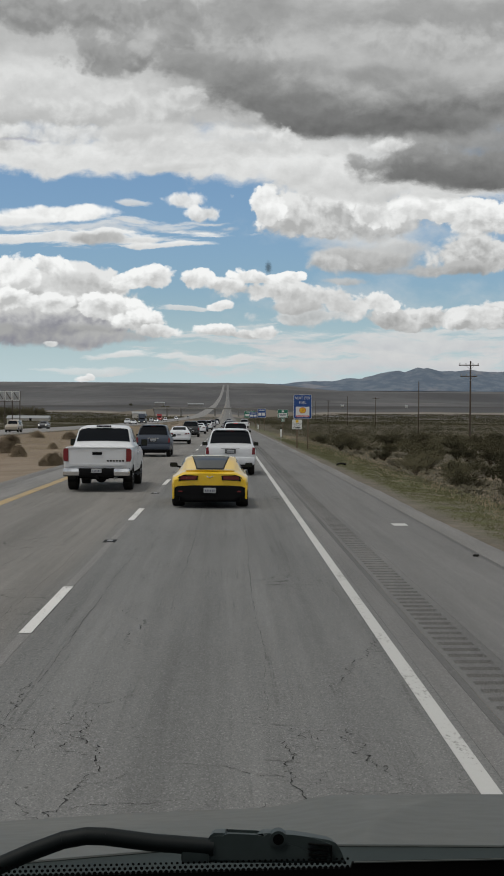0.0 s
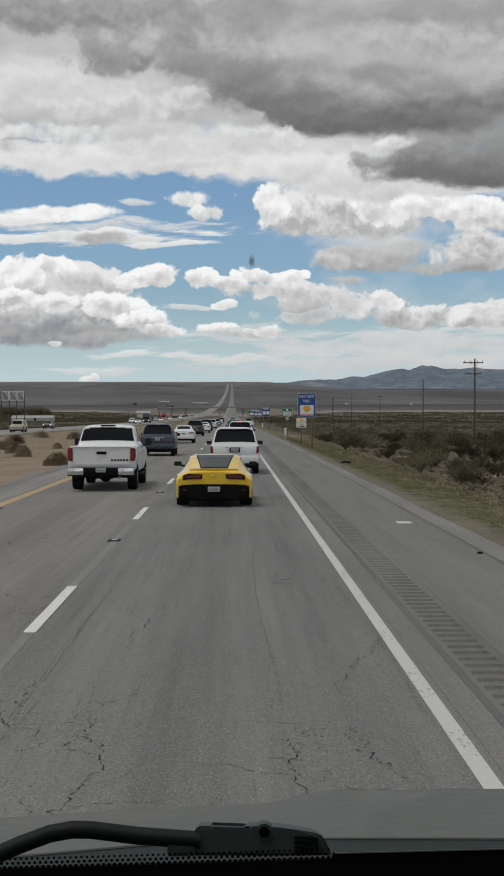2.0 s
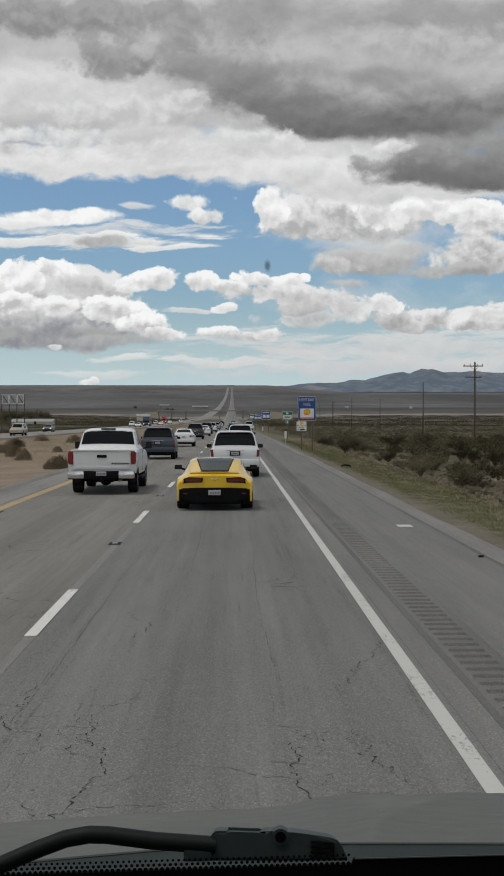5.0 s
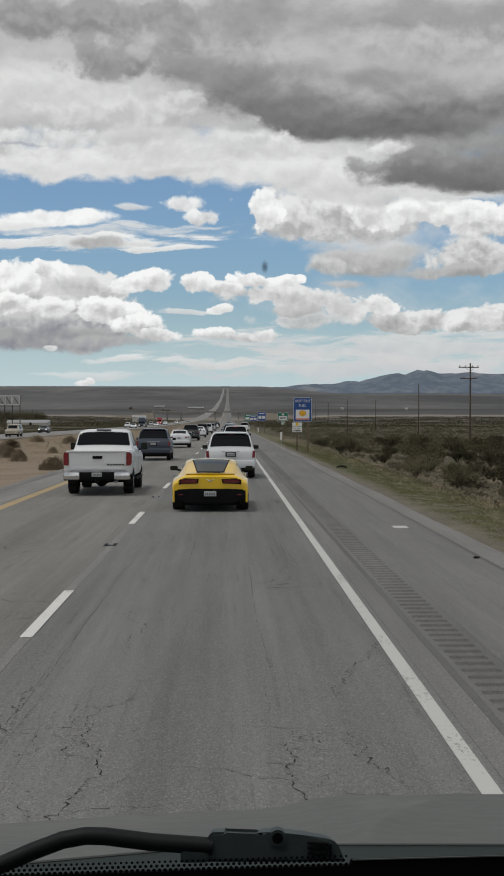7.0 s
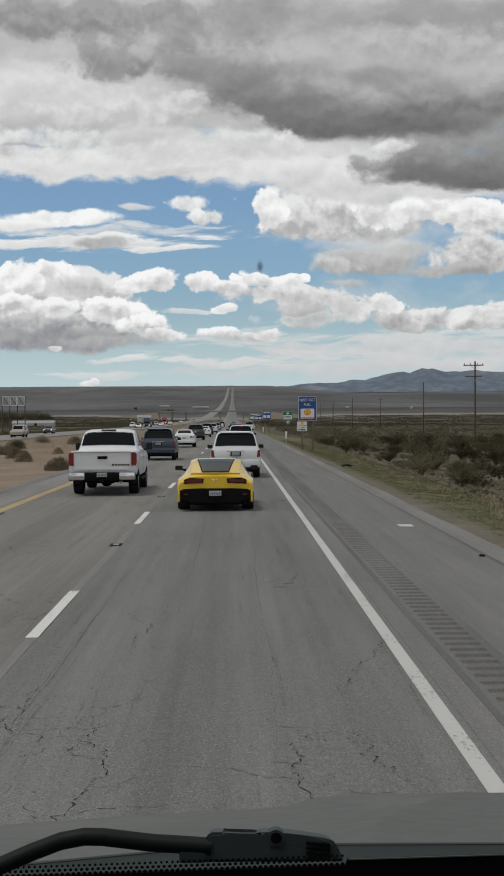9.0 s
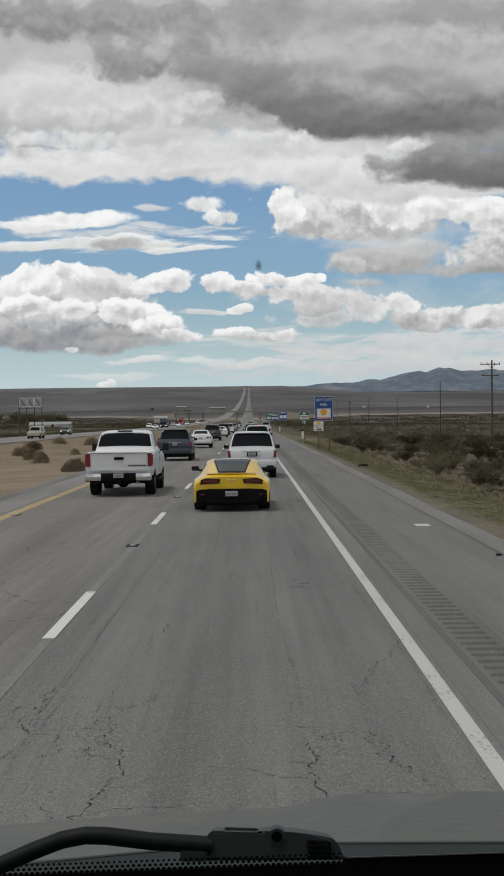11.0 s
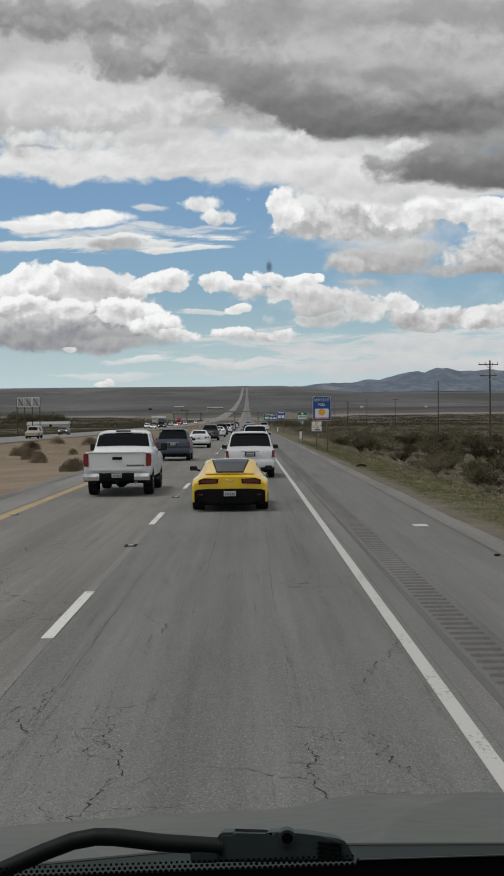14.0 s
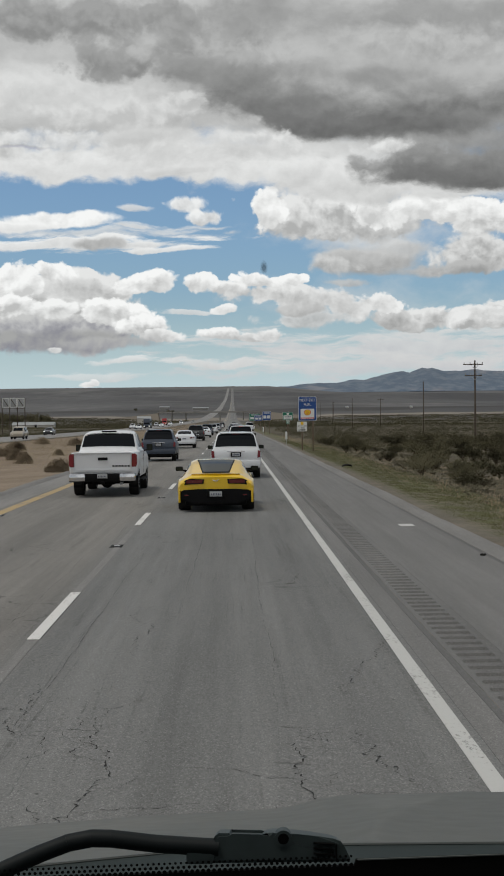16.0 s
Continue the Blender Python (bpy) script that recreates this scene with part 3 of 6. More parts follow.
def grid_mesh(name, xs, ys, fz, mat, both=False):
    xs, ys = np.asarray(xs, float), np.asarray(ys, float)
    X, Y = np.meshgrid(xs, ys)
    Z = fz(X, Y)
    co = np.stack([X, Y, Z], -1).reshape(-1, 3)
    w, h = len(xs), len(ys)
    i = (np.arange(h - 1)[:, None] * w + np.arange(w - 1)[None, :]).ravel()
    faces = np.stack([i, i + 1, i + 1 + w, i + w], -1)
    me = bpy.data.meshes.new(name)
    me.from_pydata(co.tolist(), [], faces.tolist())
    me.polygons.foreach_set("use_smooth", [True] * len(me.polygons))
    me.materials.append(mat)
    return new(name, me)


def rbox(bm, c, s, r=0.0, seg=2, m=None):
    """A box with centre c and sizes s, its edges rounded by r."""
    got = bmesh.ops.create_cube(bm, size=1.0)["verts"]
    for v in got:
        v.co = Vector((v.co.x * s[0] + c[0], v.co.y * s[1] + c[1], v.co.z * s[2] + c[2]))
    if r:
        edges = list({e for v in got for e in v.link_edges})
        r = min(r, min(s) * 0.49)
        out = bmesh.ops.bevel(bm, geom=edges, offset=r, segments=seg, affect="EDGES", profile=0.6)
        got = list({v for f in out["faces"] for v in f.verts} | {v for v in got if v.is_valid})
    if m:
        bmesh.ops.transform(bm, matrix=m, verts=got)
    return bm


def tube(bm, a, b, r0, r1=None, n=10):
    a, b = Vector(a), Vector(b)
    r1 = r0 if r1 is None else r1
    q = (b - a).to_track_quat("Z", "Y").to_matrix().to_4x4()
    bmesh.ops.create_cone(bm, cap_ends=True, segments=n, radius1=r0, radius2=r1, depth=(b - a).length, matrix=Matrix.Translation((a + b) / 2) @ q)
    return bm


def box_part(name, c, s, mat, parent, r=0.01, label="", m=None):
    return part(name, rbox(bmesh.new(), c, s, r, 2, m), mat, parent, label)


# ---------------------------------------------------------------- the lie of the land
# cracks in the near paving: ragged flat strips along and across the lane, crack shade as colour

CAM_H = 2.25


PROFILE_Y = [-900, 160, 320, 600, 900, 1150, 1500, 2000, 3000, 4000, 4700, 4760, 5200]
PROFILE_Z = [0.0, 0.0, -0.4, -0.3, 1.0, 3.0, 11.0, 20.5, 50.0, 93.0, 126.0, 127.5, 120.0]


def profile(y):
    """Height of the road above the camera's stretch of it."""
    y = np.asarray(y, float)
    s = [np.interp(y + k, PROFILE_Y, PROFILE_Z) for k in (-90, -45, 0, 45, 90)]
    return np.where(y < 60, 0.0, sum(s) / 5)


def wave(x, y, s, seed):
    return (np.sin(x * s + seed) * np.cos(y * s * 0.83 + seed * 1.7) + 0.5 * np.sin(x * s * 2.3 + y * s * 1.9 + seed * 2.3)) / 1.5


def other_x(y):
    """Middle line of the oncoming carriageway."""
    return np.interp(np.asarray(y, float), [-900, 650, 1000, 1500, 3500, 5200], [-33.0, -33.0, -27.0, -21.0, -15.0, -14.0])


def land(x, y):
    x, y = np.asarray(x, float), np.asarray(y, float)
    z = profile(y) - 0.10
    right = np.clip((x - 4.4) / 9.0, 0, 1)
    z = z - 0.85 * right * right * (3 - 2 * right)
    away = np.clip((x - 16) / 60, 0, 1)
    z = z + away * (wave(x, y, 0.05, 1.0) * 0.35)
    left = np.clip((-7.4 - x) / 5, 0, 1) * np.clip((x - other_x(y) - 7.5) / 5, 0, 1)
    z = z + left * (-0.25 + 0.12 * wave(x, y, 0.35, 4.0))
    beyond = np.clip((other_x(y) - 7.5 - x) / 12, 0, 1)
    z = z - beyond * 0.7 + beyond * 0.3 * wave(x, y, 0.05, 2.0)
    z = z + 3.2 * np.clip((np.abs(x + 12) - 45) / 60, 0, 1) * np.clip((y - 650) / 350, 0, 1) * np.clip((2200 - y) / 700, 0, 1)
    z = z - 24.0 * np.clip((x - 130) / 260, 0, 1) * np.clip((y - 3300) / 1200, 0, 1)
    far = np.clip((np.abs(x + 8) - 60) / 500, 0, 1) * np.clip((y - 900) / 1500, 0, 1)
    z = z + far * 5.0 * wave(x, y, 0.0035, 3.0) * np.clip((4700 - y) / 900, 0.15, 1)
    return z


near_x = np.concatenate([np.linspace(-44, -7.2, 40), np.linspace(-7.0, 4.6, 7), np.linspace(5.0, 16, 20), np.linspace(17.5, 60, 24)])
far_l, far_r = -44 - np.geomspace(3, 2200, 26), 60 + np.geomspace(4, 2200, 26)
xs = np.sort(np.concatenate([far_l, near_x, far_r]))
ys = np.concatenate([np.linspace(-900, -20, 12), np.linspace(-10, 160, 86), 160 + np.geomspace(3, 4540, 120), [4760, 4800]])
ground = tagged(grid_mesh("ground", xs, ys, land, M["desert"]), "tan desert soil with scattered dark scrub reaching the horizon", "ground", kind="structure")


def strip(name, x0, x1, mat, label, z=0.0, y0=-40.0, y1=4740.0, centre=None, n=3, drop=0.12):
    """A ribbon of paving with sides, following the road's profile."""
    sy = np.concatenate([np.linspace(y0, 160, 40), 160 + np.geomspace(4, y1 - 160, 70)]) if y1 > 300 else np.linspace(y0, y1, 40)
    co, faces = [], []
    row = [(x0, -drop)] + [(x0 + (x1 - x0) * k / n, 0.0) for k in range(n + 1)] + [(x1, -drop)]
    for y in sy:
        base = float(profile(y)) + z
        c = float(centre(y)) if centre else 0.0
        taper = float(np.interp(y, [900, 2200, 5000], [1.0, 0.62, 0.5]))
        co += [(c + x * taper, y, base + d) for x, d in row]
    w = len(row)
    for j in range(len(sy) - 1):
        for i in range(w - 1):
            a = j * w + i
            faces.append((a, a + 1, a + 1 + w, a + w))
    me = bpy.data.meshes.new(name)
    me.from_pydata(co, [], faces)
    me.materials.append(mat)
    return tagged(new(name, me), label, name.split("_")[0], kind="structure")


LANE_X, EDGE_X, LEFT_X = -2.09, 1.59, -5.83
strip("road", -6.12, 1.72, M["asphalt"], "worn grey two-lane asphalt carriageway with cracks and oil-dark strips")
strip("left_shoulder", -7.1, -6.123, M["far_road"], "pale narrow shoulder along the dirt median")
strip("shoulder", 1.723, 1.965, M["shoulder"], "grey asphalt shoulder beside the white edge line")
strip("shoulder_joint", 1.968, 2.038, M["joint"], "dark smooth joint along the shoulder")
strip("shoulder_outer", 2.553, 4.10, M["shoulder"], "grey asphalt shoulder outside the rumble strip")
strip("gutter_joint", 4.103, 4.178, M["joint"], "dark gap between the shoulder and its kerb")
strip("oncoming_road", -5.6, 5.6, M["far_road"], "pale grey oncoming carriageway across the dirt median", centre=other_x)


def rumble():
    """Milled grooves across the shoulder, one every 0.32 m near by."""
    bm = bmesh.new()
    y, rows = -4.0, []
    while y < 120:
        step = 0.32
        for dy, z in ((0.0, 0.0), (0.15, 0.0), (0.17, -0.024), (0.23, -0.034), (0.30, -0.024)):
            rows.append((y + dy, z))
        y += step
    rows += [(130, 0.0), (150, 0.0)]
    last = None
    for y, z in rows:
        e = 0.02 if z < 0 else 0
        vs = [bm.verts.new((2.041, y, 0)), bm.verts.new((2.10, y, 0)), bm.verts.new((2.12, y, z)), bm.verts.new((2.44, y, z)), bm.verts.new((2.46, y, 0)), bm.verts.new((2.550, y, 0))]
        if last:
            for i in range(5):
                bm.faces.new((last[i], last[i + 1], vs[i + 1], vs[i]))
        last = vs
    return tagged(finish("rumble_strip", bm, M["milled"], smooth=0), "dark milled grooves of the shoulder rumble strip", "rumble strip", kind="structure")


rumble()
strip("rumble_strip_far", 2.041, 2.550, M["milled"], "dark worn band along the shoulder", y0=150, y1=4700)


def kerb(x0, side, seed):
    """Low rolled asphalt dike along an edge of the paving."""
    bm = bmesh.new()
    last = None
    for y in np.concatenate([np.arange(-10, 140, 1.1), np.geomspace(141, 900, 40)]):
        j = 0.02 * math.sin(y * 0.37 + seed) + 0.016 * math.sin(y * 2.3 + 1 + seed)
        gap = 0.5 if (y * 0.09 + seed) % 1.9 < 0.10 else 1.0
        z = float(profile(y))
        vs = [bm.verts.new((x0 + side * (x + j * k), y, z + h)) for x, h, k in ((0.003, -0.1, 0), (0.003, 0.002, 0), (0.07, 0.03 * gap, 0.3), (0.16, (0.07 + j * 0.3) * gap, 0.6), (0.30, (0.075 + j * 0.3) * gap, 1), (0.46, 0.0, 1), (0.66, -0.18, 1))]
        if last:
            for i in range(6):
                bm.faces.new((last[i], last[i + 1], vs[i + 1], vs[i]))
        last = vs
    tagged(finish("kerb", bm, M["kerb"], smooth=60), "low broken pale asphalt dike along the paving edge", "kerb", kind="structure")


kerb(4.18, 1, 0.0)
kerb(-7.10, -1, 2.0)


def line(name, x, w, mat, label, y0=-20, y1=2500, centre=None):
    return strip(name, x - w / 2, x + w / 2, mat, label, z=0.005 if name != "lane_seam" else 0.003, y0=y0, y1=y1, centre=centre, n=1, drop=0.004 if name != "lane_seam" else 0.001)


line("lane_seam", LANE_X, 0.115, M["seam"], "faint pale seam under the lane dashes", y1=600)
line("edge_line", EDGE_X, 0.13, M["white_line"], "solid worn white edge line")
line("yellow_line", LEFT_X, 0.28, M["yellow_line"], "solid worn yellow line along the median")


def dash_mesh():
    bm = bmesh.new()
    rbox(bm, (0, 1.83, 0.0025), (0.13, 3.66, 0.005), 0.0)
    me = bpy.data.meshes.new("lane_dash")
    bm.to_mesh(me)
    bm.free()
    me.materials.append(M["dash_line"])
    return me


lane_line = tagged(empty("lane_line"), "row of worn white lane dashes", "lane line", kind="structure")
dash = dash_mesh()
y = -1.23
while y < 420:
    o = new("dash", dash)
    o.parent = lane_line
    o.location = (LANE_X, y, float(profile(y)) + 0.006)
    y += 14.63


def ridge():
    """The range beyond the plain; its blue is distance haze put into the colour."""
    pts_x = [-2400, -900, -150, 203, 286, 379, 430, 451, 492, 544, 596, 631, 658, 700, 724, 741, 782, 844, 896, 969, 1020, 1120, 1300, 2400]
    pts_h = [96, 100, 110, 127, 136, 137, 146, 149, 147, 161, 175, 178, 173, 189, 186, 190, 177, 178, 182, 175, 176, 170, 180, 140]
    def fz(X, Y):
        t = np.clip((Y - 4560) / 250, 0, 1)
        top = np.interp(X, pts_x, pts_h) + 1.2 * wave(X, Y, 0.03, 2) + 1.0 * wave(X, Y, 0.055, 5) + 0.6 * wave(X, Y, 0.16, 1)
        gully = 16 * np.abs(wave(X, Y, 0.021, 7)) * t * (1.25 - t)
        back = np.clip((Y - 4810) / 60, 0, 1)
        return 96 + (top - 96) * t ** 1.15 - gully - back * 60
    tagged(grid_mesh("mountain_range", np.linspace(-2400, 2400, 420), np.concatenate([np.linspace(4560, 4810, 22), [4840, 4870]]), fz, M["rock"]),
           "desert mountain range far beyond the plain, blue-grey with haze in its colour", "mountains", kind="structure")


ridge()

# ---------------------------------------------------------------- vehicles


class Body:
    """A vehicle's shell: rings of points across it, from the tail to the nose.
    A station is (y, floor z, belt z, top z, half width at the belt, half width at the top)."""

    def __init__(self, stations, wheels=(), wheel_r=0.34, crown=0.015):
        st = np.array(stations, float)
        ys = set(st[:, 0])
        for w in wheels:
            ys |= {w + wheel_r * 1.16 * math.sin(a) for a in np.linspace(-1.35, 1.35, 9)}
        self.ys = np.array(sorted(ys))
        self.rings = []
        for y in self.ys:
            z0, zb, zt, wb, wt = (np.interp(y, st[:, 0], st[:, k]) for k in range(1, 6))
            for w in wheels:
                d = (y - w) / (wheel_r * 1.16)
                if abs(d) < 1:
                    z0 = max(z0, wheel_r + wheel_r * 1.16 * math.sqrt(1 - d * d))
            z0 = min(z0, zb - 0.12)
            h = zb - z0
            half = [(0, z0), (0.80 * wb, z0), (0.955 * wb, z0 + 0.05 * h), (wb, z0 + 0.28 * h), (wb, z0 + 0.60 * h), (0.985 * wb, z0 + 0.86 * h), (0.95 * wb, zb)]
            a = 0.935 * wb
            for f in (0.1, 0.5, 0.86):
                half.append((a + (wt - a) * f, zb + (zt - zb) * f))
            half += [(wt * 0.965, zb + (zt - zb) * 0.95), (wt * 0.82, zt), (wt * 0.42, zt + crown * 0.8), (0, zt + crown)]
            ring = [(x, y, z) for x, z in half] + [(-x, y, z) for x, z in half[-2:0:-1]]
            self.rings.append(ring)
        self.rings = np.array(self.rings)

    def shell(self):
        bm = bmesh.new()
        vs = [[bm.verts.new(p) for p in ring] for ring in self.rings]
        n = len(vs[0])
        for a, b in zip(vs, vs[1:]):
            for i in range(n):
                bm.faces.new((a[i], a[(i + 1) % n], b[(i + 1) % n], b[i]))
        bm.faces.new(vs[0][::-1])
        bm.faces.new(vs[-1])
        return bm

    def point(self, y, u):
        j = int(np.clip(np.searchsorted(self.ys, y) - 1, 0, len(self.ys) - 2))
        f = (y - self.ys[j]) / (self.ys[j + 1] - self.ys[j])
        n = self.rings.shape[1]
        i = int(math.floor(u))
        g = u - i
        def at(j):
            return self.rings[j][i % n] * (1 - g) + self.rings[j][(i + 1) % n] * g
        return Vector(at(j) * (1 - f) + at(j + 1) * f)

    def patch(self, y0, y1, u0, u1, v0=None, v1=None, lift=0.008, ny=6, nu=10, thick=0.004):
        """A pane lying on the shell between y0 and y1; u0..u1 at y0 and v0..v1 at y1."""
        v0, v1 = u0 if v0 is None else v0, u1 if v1 is None else v1
        bm = bmesh.new()
        rows = []
        for a in range(ny + 1):
            f = a / ny
            y = y0 + (y1 - y0) * f
            lo, hi = u0 + (v0 - u0) * f, u1 + (v1 - u1) * f
            row = []
            for k in range(nu + 1):
                u = lo + (hi - lo) * k / nu
                p = self.point(y, u)
                du = self.point(y, u + 0.02) - self.point(y, u - 0.02)
                dy = self.point(min(y + 0.01, self.ys[-1]), u) - self.point(max(y - 0.01, self.ys[0]), u)
                nrm = dy.cross(du)
                nrm = nrm.normalized() if nrm.length > 1e-9 else Vector((0, 0, 1))
                if nrm.dot(p - Vector((0, p.y + 0.3, 0.6))) < 0:
                    nrm = -nrm
                row.append(bm.verts.new(p + nrm * lift))
            rows.append(row)
        for a, b in zip(rows, rows[1:]):
            for k in range(nu):
                bm.faces.new((a[k], a[k + 1], b[k + 1], b[k]))
        return bm


def wheel(parent, x, y, r, w, rim_mat="alloy"):
    side = 1 if x > 0 else -1
    e = new("wheel")
    e.empty_display_size = 0.1
    e.parent = parent
    e.location = (x, y, r)
    bm = bmesh.new()
    prof = [(-w / 2, r * 0.62), (-w / 2, r * 0.93), (-w * 0.42, r * 0.985), (-w * 0.2, r), (w * 0.2, r), (w * 0.42, r * 0.985), (w / 2, r * 0.93), (w / 2, r * 0.62)]
    n = 28
    rings = [[bm.verts.new((px, pr * math.cos(2 * math.pi * k / n), pr * math.sin(2 * math.pi * k / n))) for px, pr in prof] for k in range(n)]
    for k in range(n):
        a, b = rings[k], rings[(k + 1) % n]
        for i in range(len(prof)):
            bm.faces.new((a[i], a[(i + 1) % len(prof)], b[(i + 1) % len(prof)], b[i]))
    part("tyre", bm, M["tyre"], e)
    bm = bmesh.new()
    tube(bm, (side * w * 0.1, 0, 0), (side * w * 0.36, 0, 0), r * 0.62, r * 0.60, 24)
    for k in range(5):
        m = Matrix.Rotation(2 * math.pi * k / 5, 4, "X")
        rbox(bm, (side * w * 0.40, 0, r * 0.33), (0.03, r * 0.16, r * 0.52), 0.008, 1, m)
    tube(bm, (side * w * 0.36, 0, 0), (side * w * 0.46, 0, 0), r * 0.14, r * 0.12, 16)
    part("rim", bm, M[rim_mat], e)
    return e


def mirror_part(parent, x, y, z, mat, w=0.2, h=0.16):
    s = 1 if x > 0 else -1
    ob = box_part("mirror", (x, y, z), (w, 0.11, h), mat, parent, 0.035)
    bm = bmesh.new()
    tube(bm, (x - s * w * 0.4, y + 0.02, z - h * 0.35), (x - s * (w * 0.5 + 0.10), y + 0.03, z - h * 0.55), 0.022, 0.03, 8)
    part("mirror_arm", bm, M["black"], ob)
    bm = bmesh.new()
    rbox(bm, (x, y - 0.056, z), (w * 0.82, 0.006, h * 0.78), 0.002, 1)
    part("mirror_glass", bm, M["glass_grey"], ob)
    return ob


def number_plate(parent, y, z, x=0.0, bars=M["ink"]):
    p = box_part("number_plate", (x, y, z), (0.30, 0.012, 0.125), M["plate"], parent, 0.004)
    for k in range(6):
        box_part("plate_bar", (x - 0.105 + k * 0.042, y - 0.0065, z - 0.005), (0.018, 0.003, 0.045), bars, p, 0)
    return p


def quad_part(name, pts, depth, mat, parent, label="", bevel=0.012):
    """A flat lamp, pane or panel from its outline in x and z, at the given y, pushed forward by depth."""
    bm = bmesh.new()
    front = [bm.verts.new((x, y, z)) for x, y, z in pts]
    back = [bm.verts.new((x, y + depth, z)) for x, y, z in pts]
    n = len(pts)
    f = bm.faces.new(front)
    bm.faces.new(back[::-1])
    for i in range(n):
        bm.faces.new((front[i], back[i], back[(i + 1) % n], front[(i + 1) % n]))
    if bevel:
        bmesh.ops.bevel(bm, geom=list(f.edges), offset=bevel, segments=2, affect="EDGES")
    return part(name, bm, mat, parent, label)


def underbody(parent, y0, y1, w, z0=0.24, z1=0.5):
    box_part("underbody", (0, (y0 + y1) / 2, (z0 + z1) / 2), (w, y1 - y0, z1 - z0), M["black"], parent, 0.05)


def sports_car(at):
    car = tagged(empty("sports_car", at), "low yellow sports car with black diffuser and dark tail lamps", "car", "cars on the highway")
    b = Body([(0.0, 0.50, 0.70, 0.845, 0.885, 0.62), (0.06, 0.46, 0.735, 0.885, 0.925, 0.63), (0.14, 0.42, 0.755, 0.905, 0.94, 0.63), (0.30, 0.36, 0.775, 0.92, 0.95, 0.62),
              (0.55, 0.30, 0.785, 0.935, 0.95, 0.60), (0.9, 0.2, 0.80, 1.02, 0.945, 0.615), (1.4, 0.2, 0.82, 1.14, 0.92, 0.635), (1.9, 0.19, 0.84, 1.215, 0.90, 0.64),
              (2.3, 0.18, 0.85, 1.225, 0.90, 0.63), (2.7, 0.18, 0.85, 1.14, 0.91, 0.60), (3.15, 0.18, 0.84, 0.93, 0.92, 0.60), (3.35, 0.18, 0.82, 0.86, 0.93, 0.66),
              (4.1, 0.2, 0.70, 0.74, 0.90, 0.66), (4.45, 0.22, 0.52, 0.56, 0.80, 0.55)], (0.95, 3.62), 0.345)
    part("body", b.shell(), M["yellow"], car, smooth=40)
    part("rear_window", b.patch(0.60, 1.86, 11.72, 14.28, 11.25, 14.75, 0.006, 8, 14), M["glass_grey"], car, "sloping grey rear hatch glass")
    part("hatch_rim", b.patch(0.56, 1.90, 11.62, 14.38, 11.14, 14.86, 0.003, 8, 14), M["black"], car, "black rim round the hatch glass")
    for u0, u1 in ((7.3, 9.2), (16.8, 18.7)):
        part("side_window", b.patch(1.35, 2.85, u0, u1, lift=0.005), M["glass"], car)
    part("windscreen", b.patch(2.42, 3.12, 10.4, 15.6, lift=0.005), M["glass"], car)
    # spoiler lip and third brake lamp under the hatch
    bm = bmesh.new()
    last = None
    for k in range(13):
        x = -0.60 + 1.20 * k / 12
        yy = 0.09 + 0.12 * (x / 0.60) ** 2
        vs = [bm.verts.new((x, yy - 0.02, 0.905)), bm.verts.new((x, yy - 0.05, 0.945 - 0.03 * abs(x))), bm.verts.new((x, yy + 0.02, 0.95 - 0.03 * abs(x))), bm.verts.new((x, yy + 0.16, 0.915))]
        if last:
            for i in range(4):
                bm.faces.new((last[i], last[(i + 1) % 4], vs[(i + 1) % 4], vs[i]))
        last = vs
    part("spoiler", bm, M["yellow"], car)
    quad_part("hatch_seam", [(-0.34, 0.40, 0.948), (0.34, 0.40, 0.948), (0.33, 0.52, 0.97), (-0.33, 0.52, 0.97)], 0.05, M["black"], car, bevel=0)
    # black lower fascia with the yellow corners left free
    quad_part("fascia", [(-0.865, -0.018, 0.545), (-0.86, -0.022, 0.33), (-0.56, -0.03, 0.20), (0.56, -0.03, 0.20), (0.86, -0.022, 0.33), (0.865, -0.018, 0.545), (0.45, -0.03, 0.565), (-0.45, -0.03, 0.565)], 0.30, M["black"], car, "black rear diffuser panel", 0.02)
    for x in (-0.895, 0.895):
        box_part("bumper_corner", (x * 1.0, 0.10, 0.40), (0.055, 0.26, 0.34), M["yellow"], car, 0.035)
    box_part("plate_recess", (0, -0.028, 0.455), (0.46, 0.02, 0.19), M["black"], car, 0.02)
    number_plate(car, -0.045, 0.445)
    for k in range(4):
        bm = bmesh.new()
        tube(bm, (-0.165 + k * 0.11, -0.05, 0.25), (-0.165 + k * 0.11, 0.12, 0.25), 0.048, 0.048, 18)
        part("exhaust", bm, M["black"], car)
    for k in range(4):
        box_part("diffuser_fin", (-0.42 + k * 0.28, 0.0, 0.20), (0.015, 0.12, 0.10), M["black"], car, 0.003)
    for s in (-1, 1):
        h = quad_part("lamp_housing", [(s * 0.28, -0.03, 0.805), (s * 0.64, -0.02, 0.822), (s * 0.74, -0.008, 0.79), (s * 0.83, 0.012, 0.71), (s * 0.855, 0.02, 0.645), (s * 0.80, 0.005, 0.655), (s * 0.70, -0.02, 0.69), (s * 0.30, -0.035, 0.695)], 0.10, M["black"], car, "black tail lamp housing")
        for x0, x1, dz in ((0.315, 0.70, -0.006),):
            quad_part("tail_lamp", [(s * x0, -0.042, 0.792), (s * x1, -0.034, 0.798 + dz), (s * (x1 + 0.03), -0.030, 0.715 + dz), (s * (x0 + 0.02), -0.044, 0.708)], 0.03, M["lens"], h, "dark red tail lamp lens", 0.008)
        box_part("reflector", (s * 0.72, -0.03, 0.42), (0.10, 0.02, 0.03), M["lens"], car, 0.006)
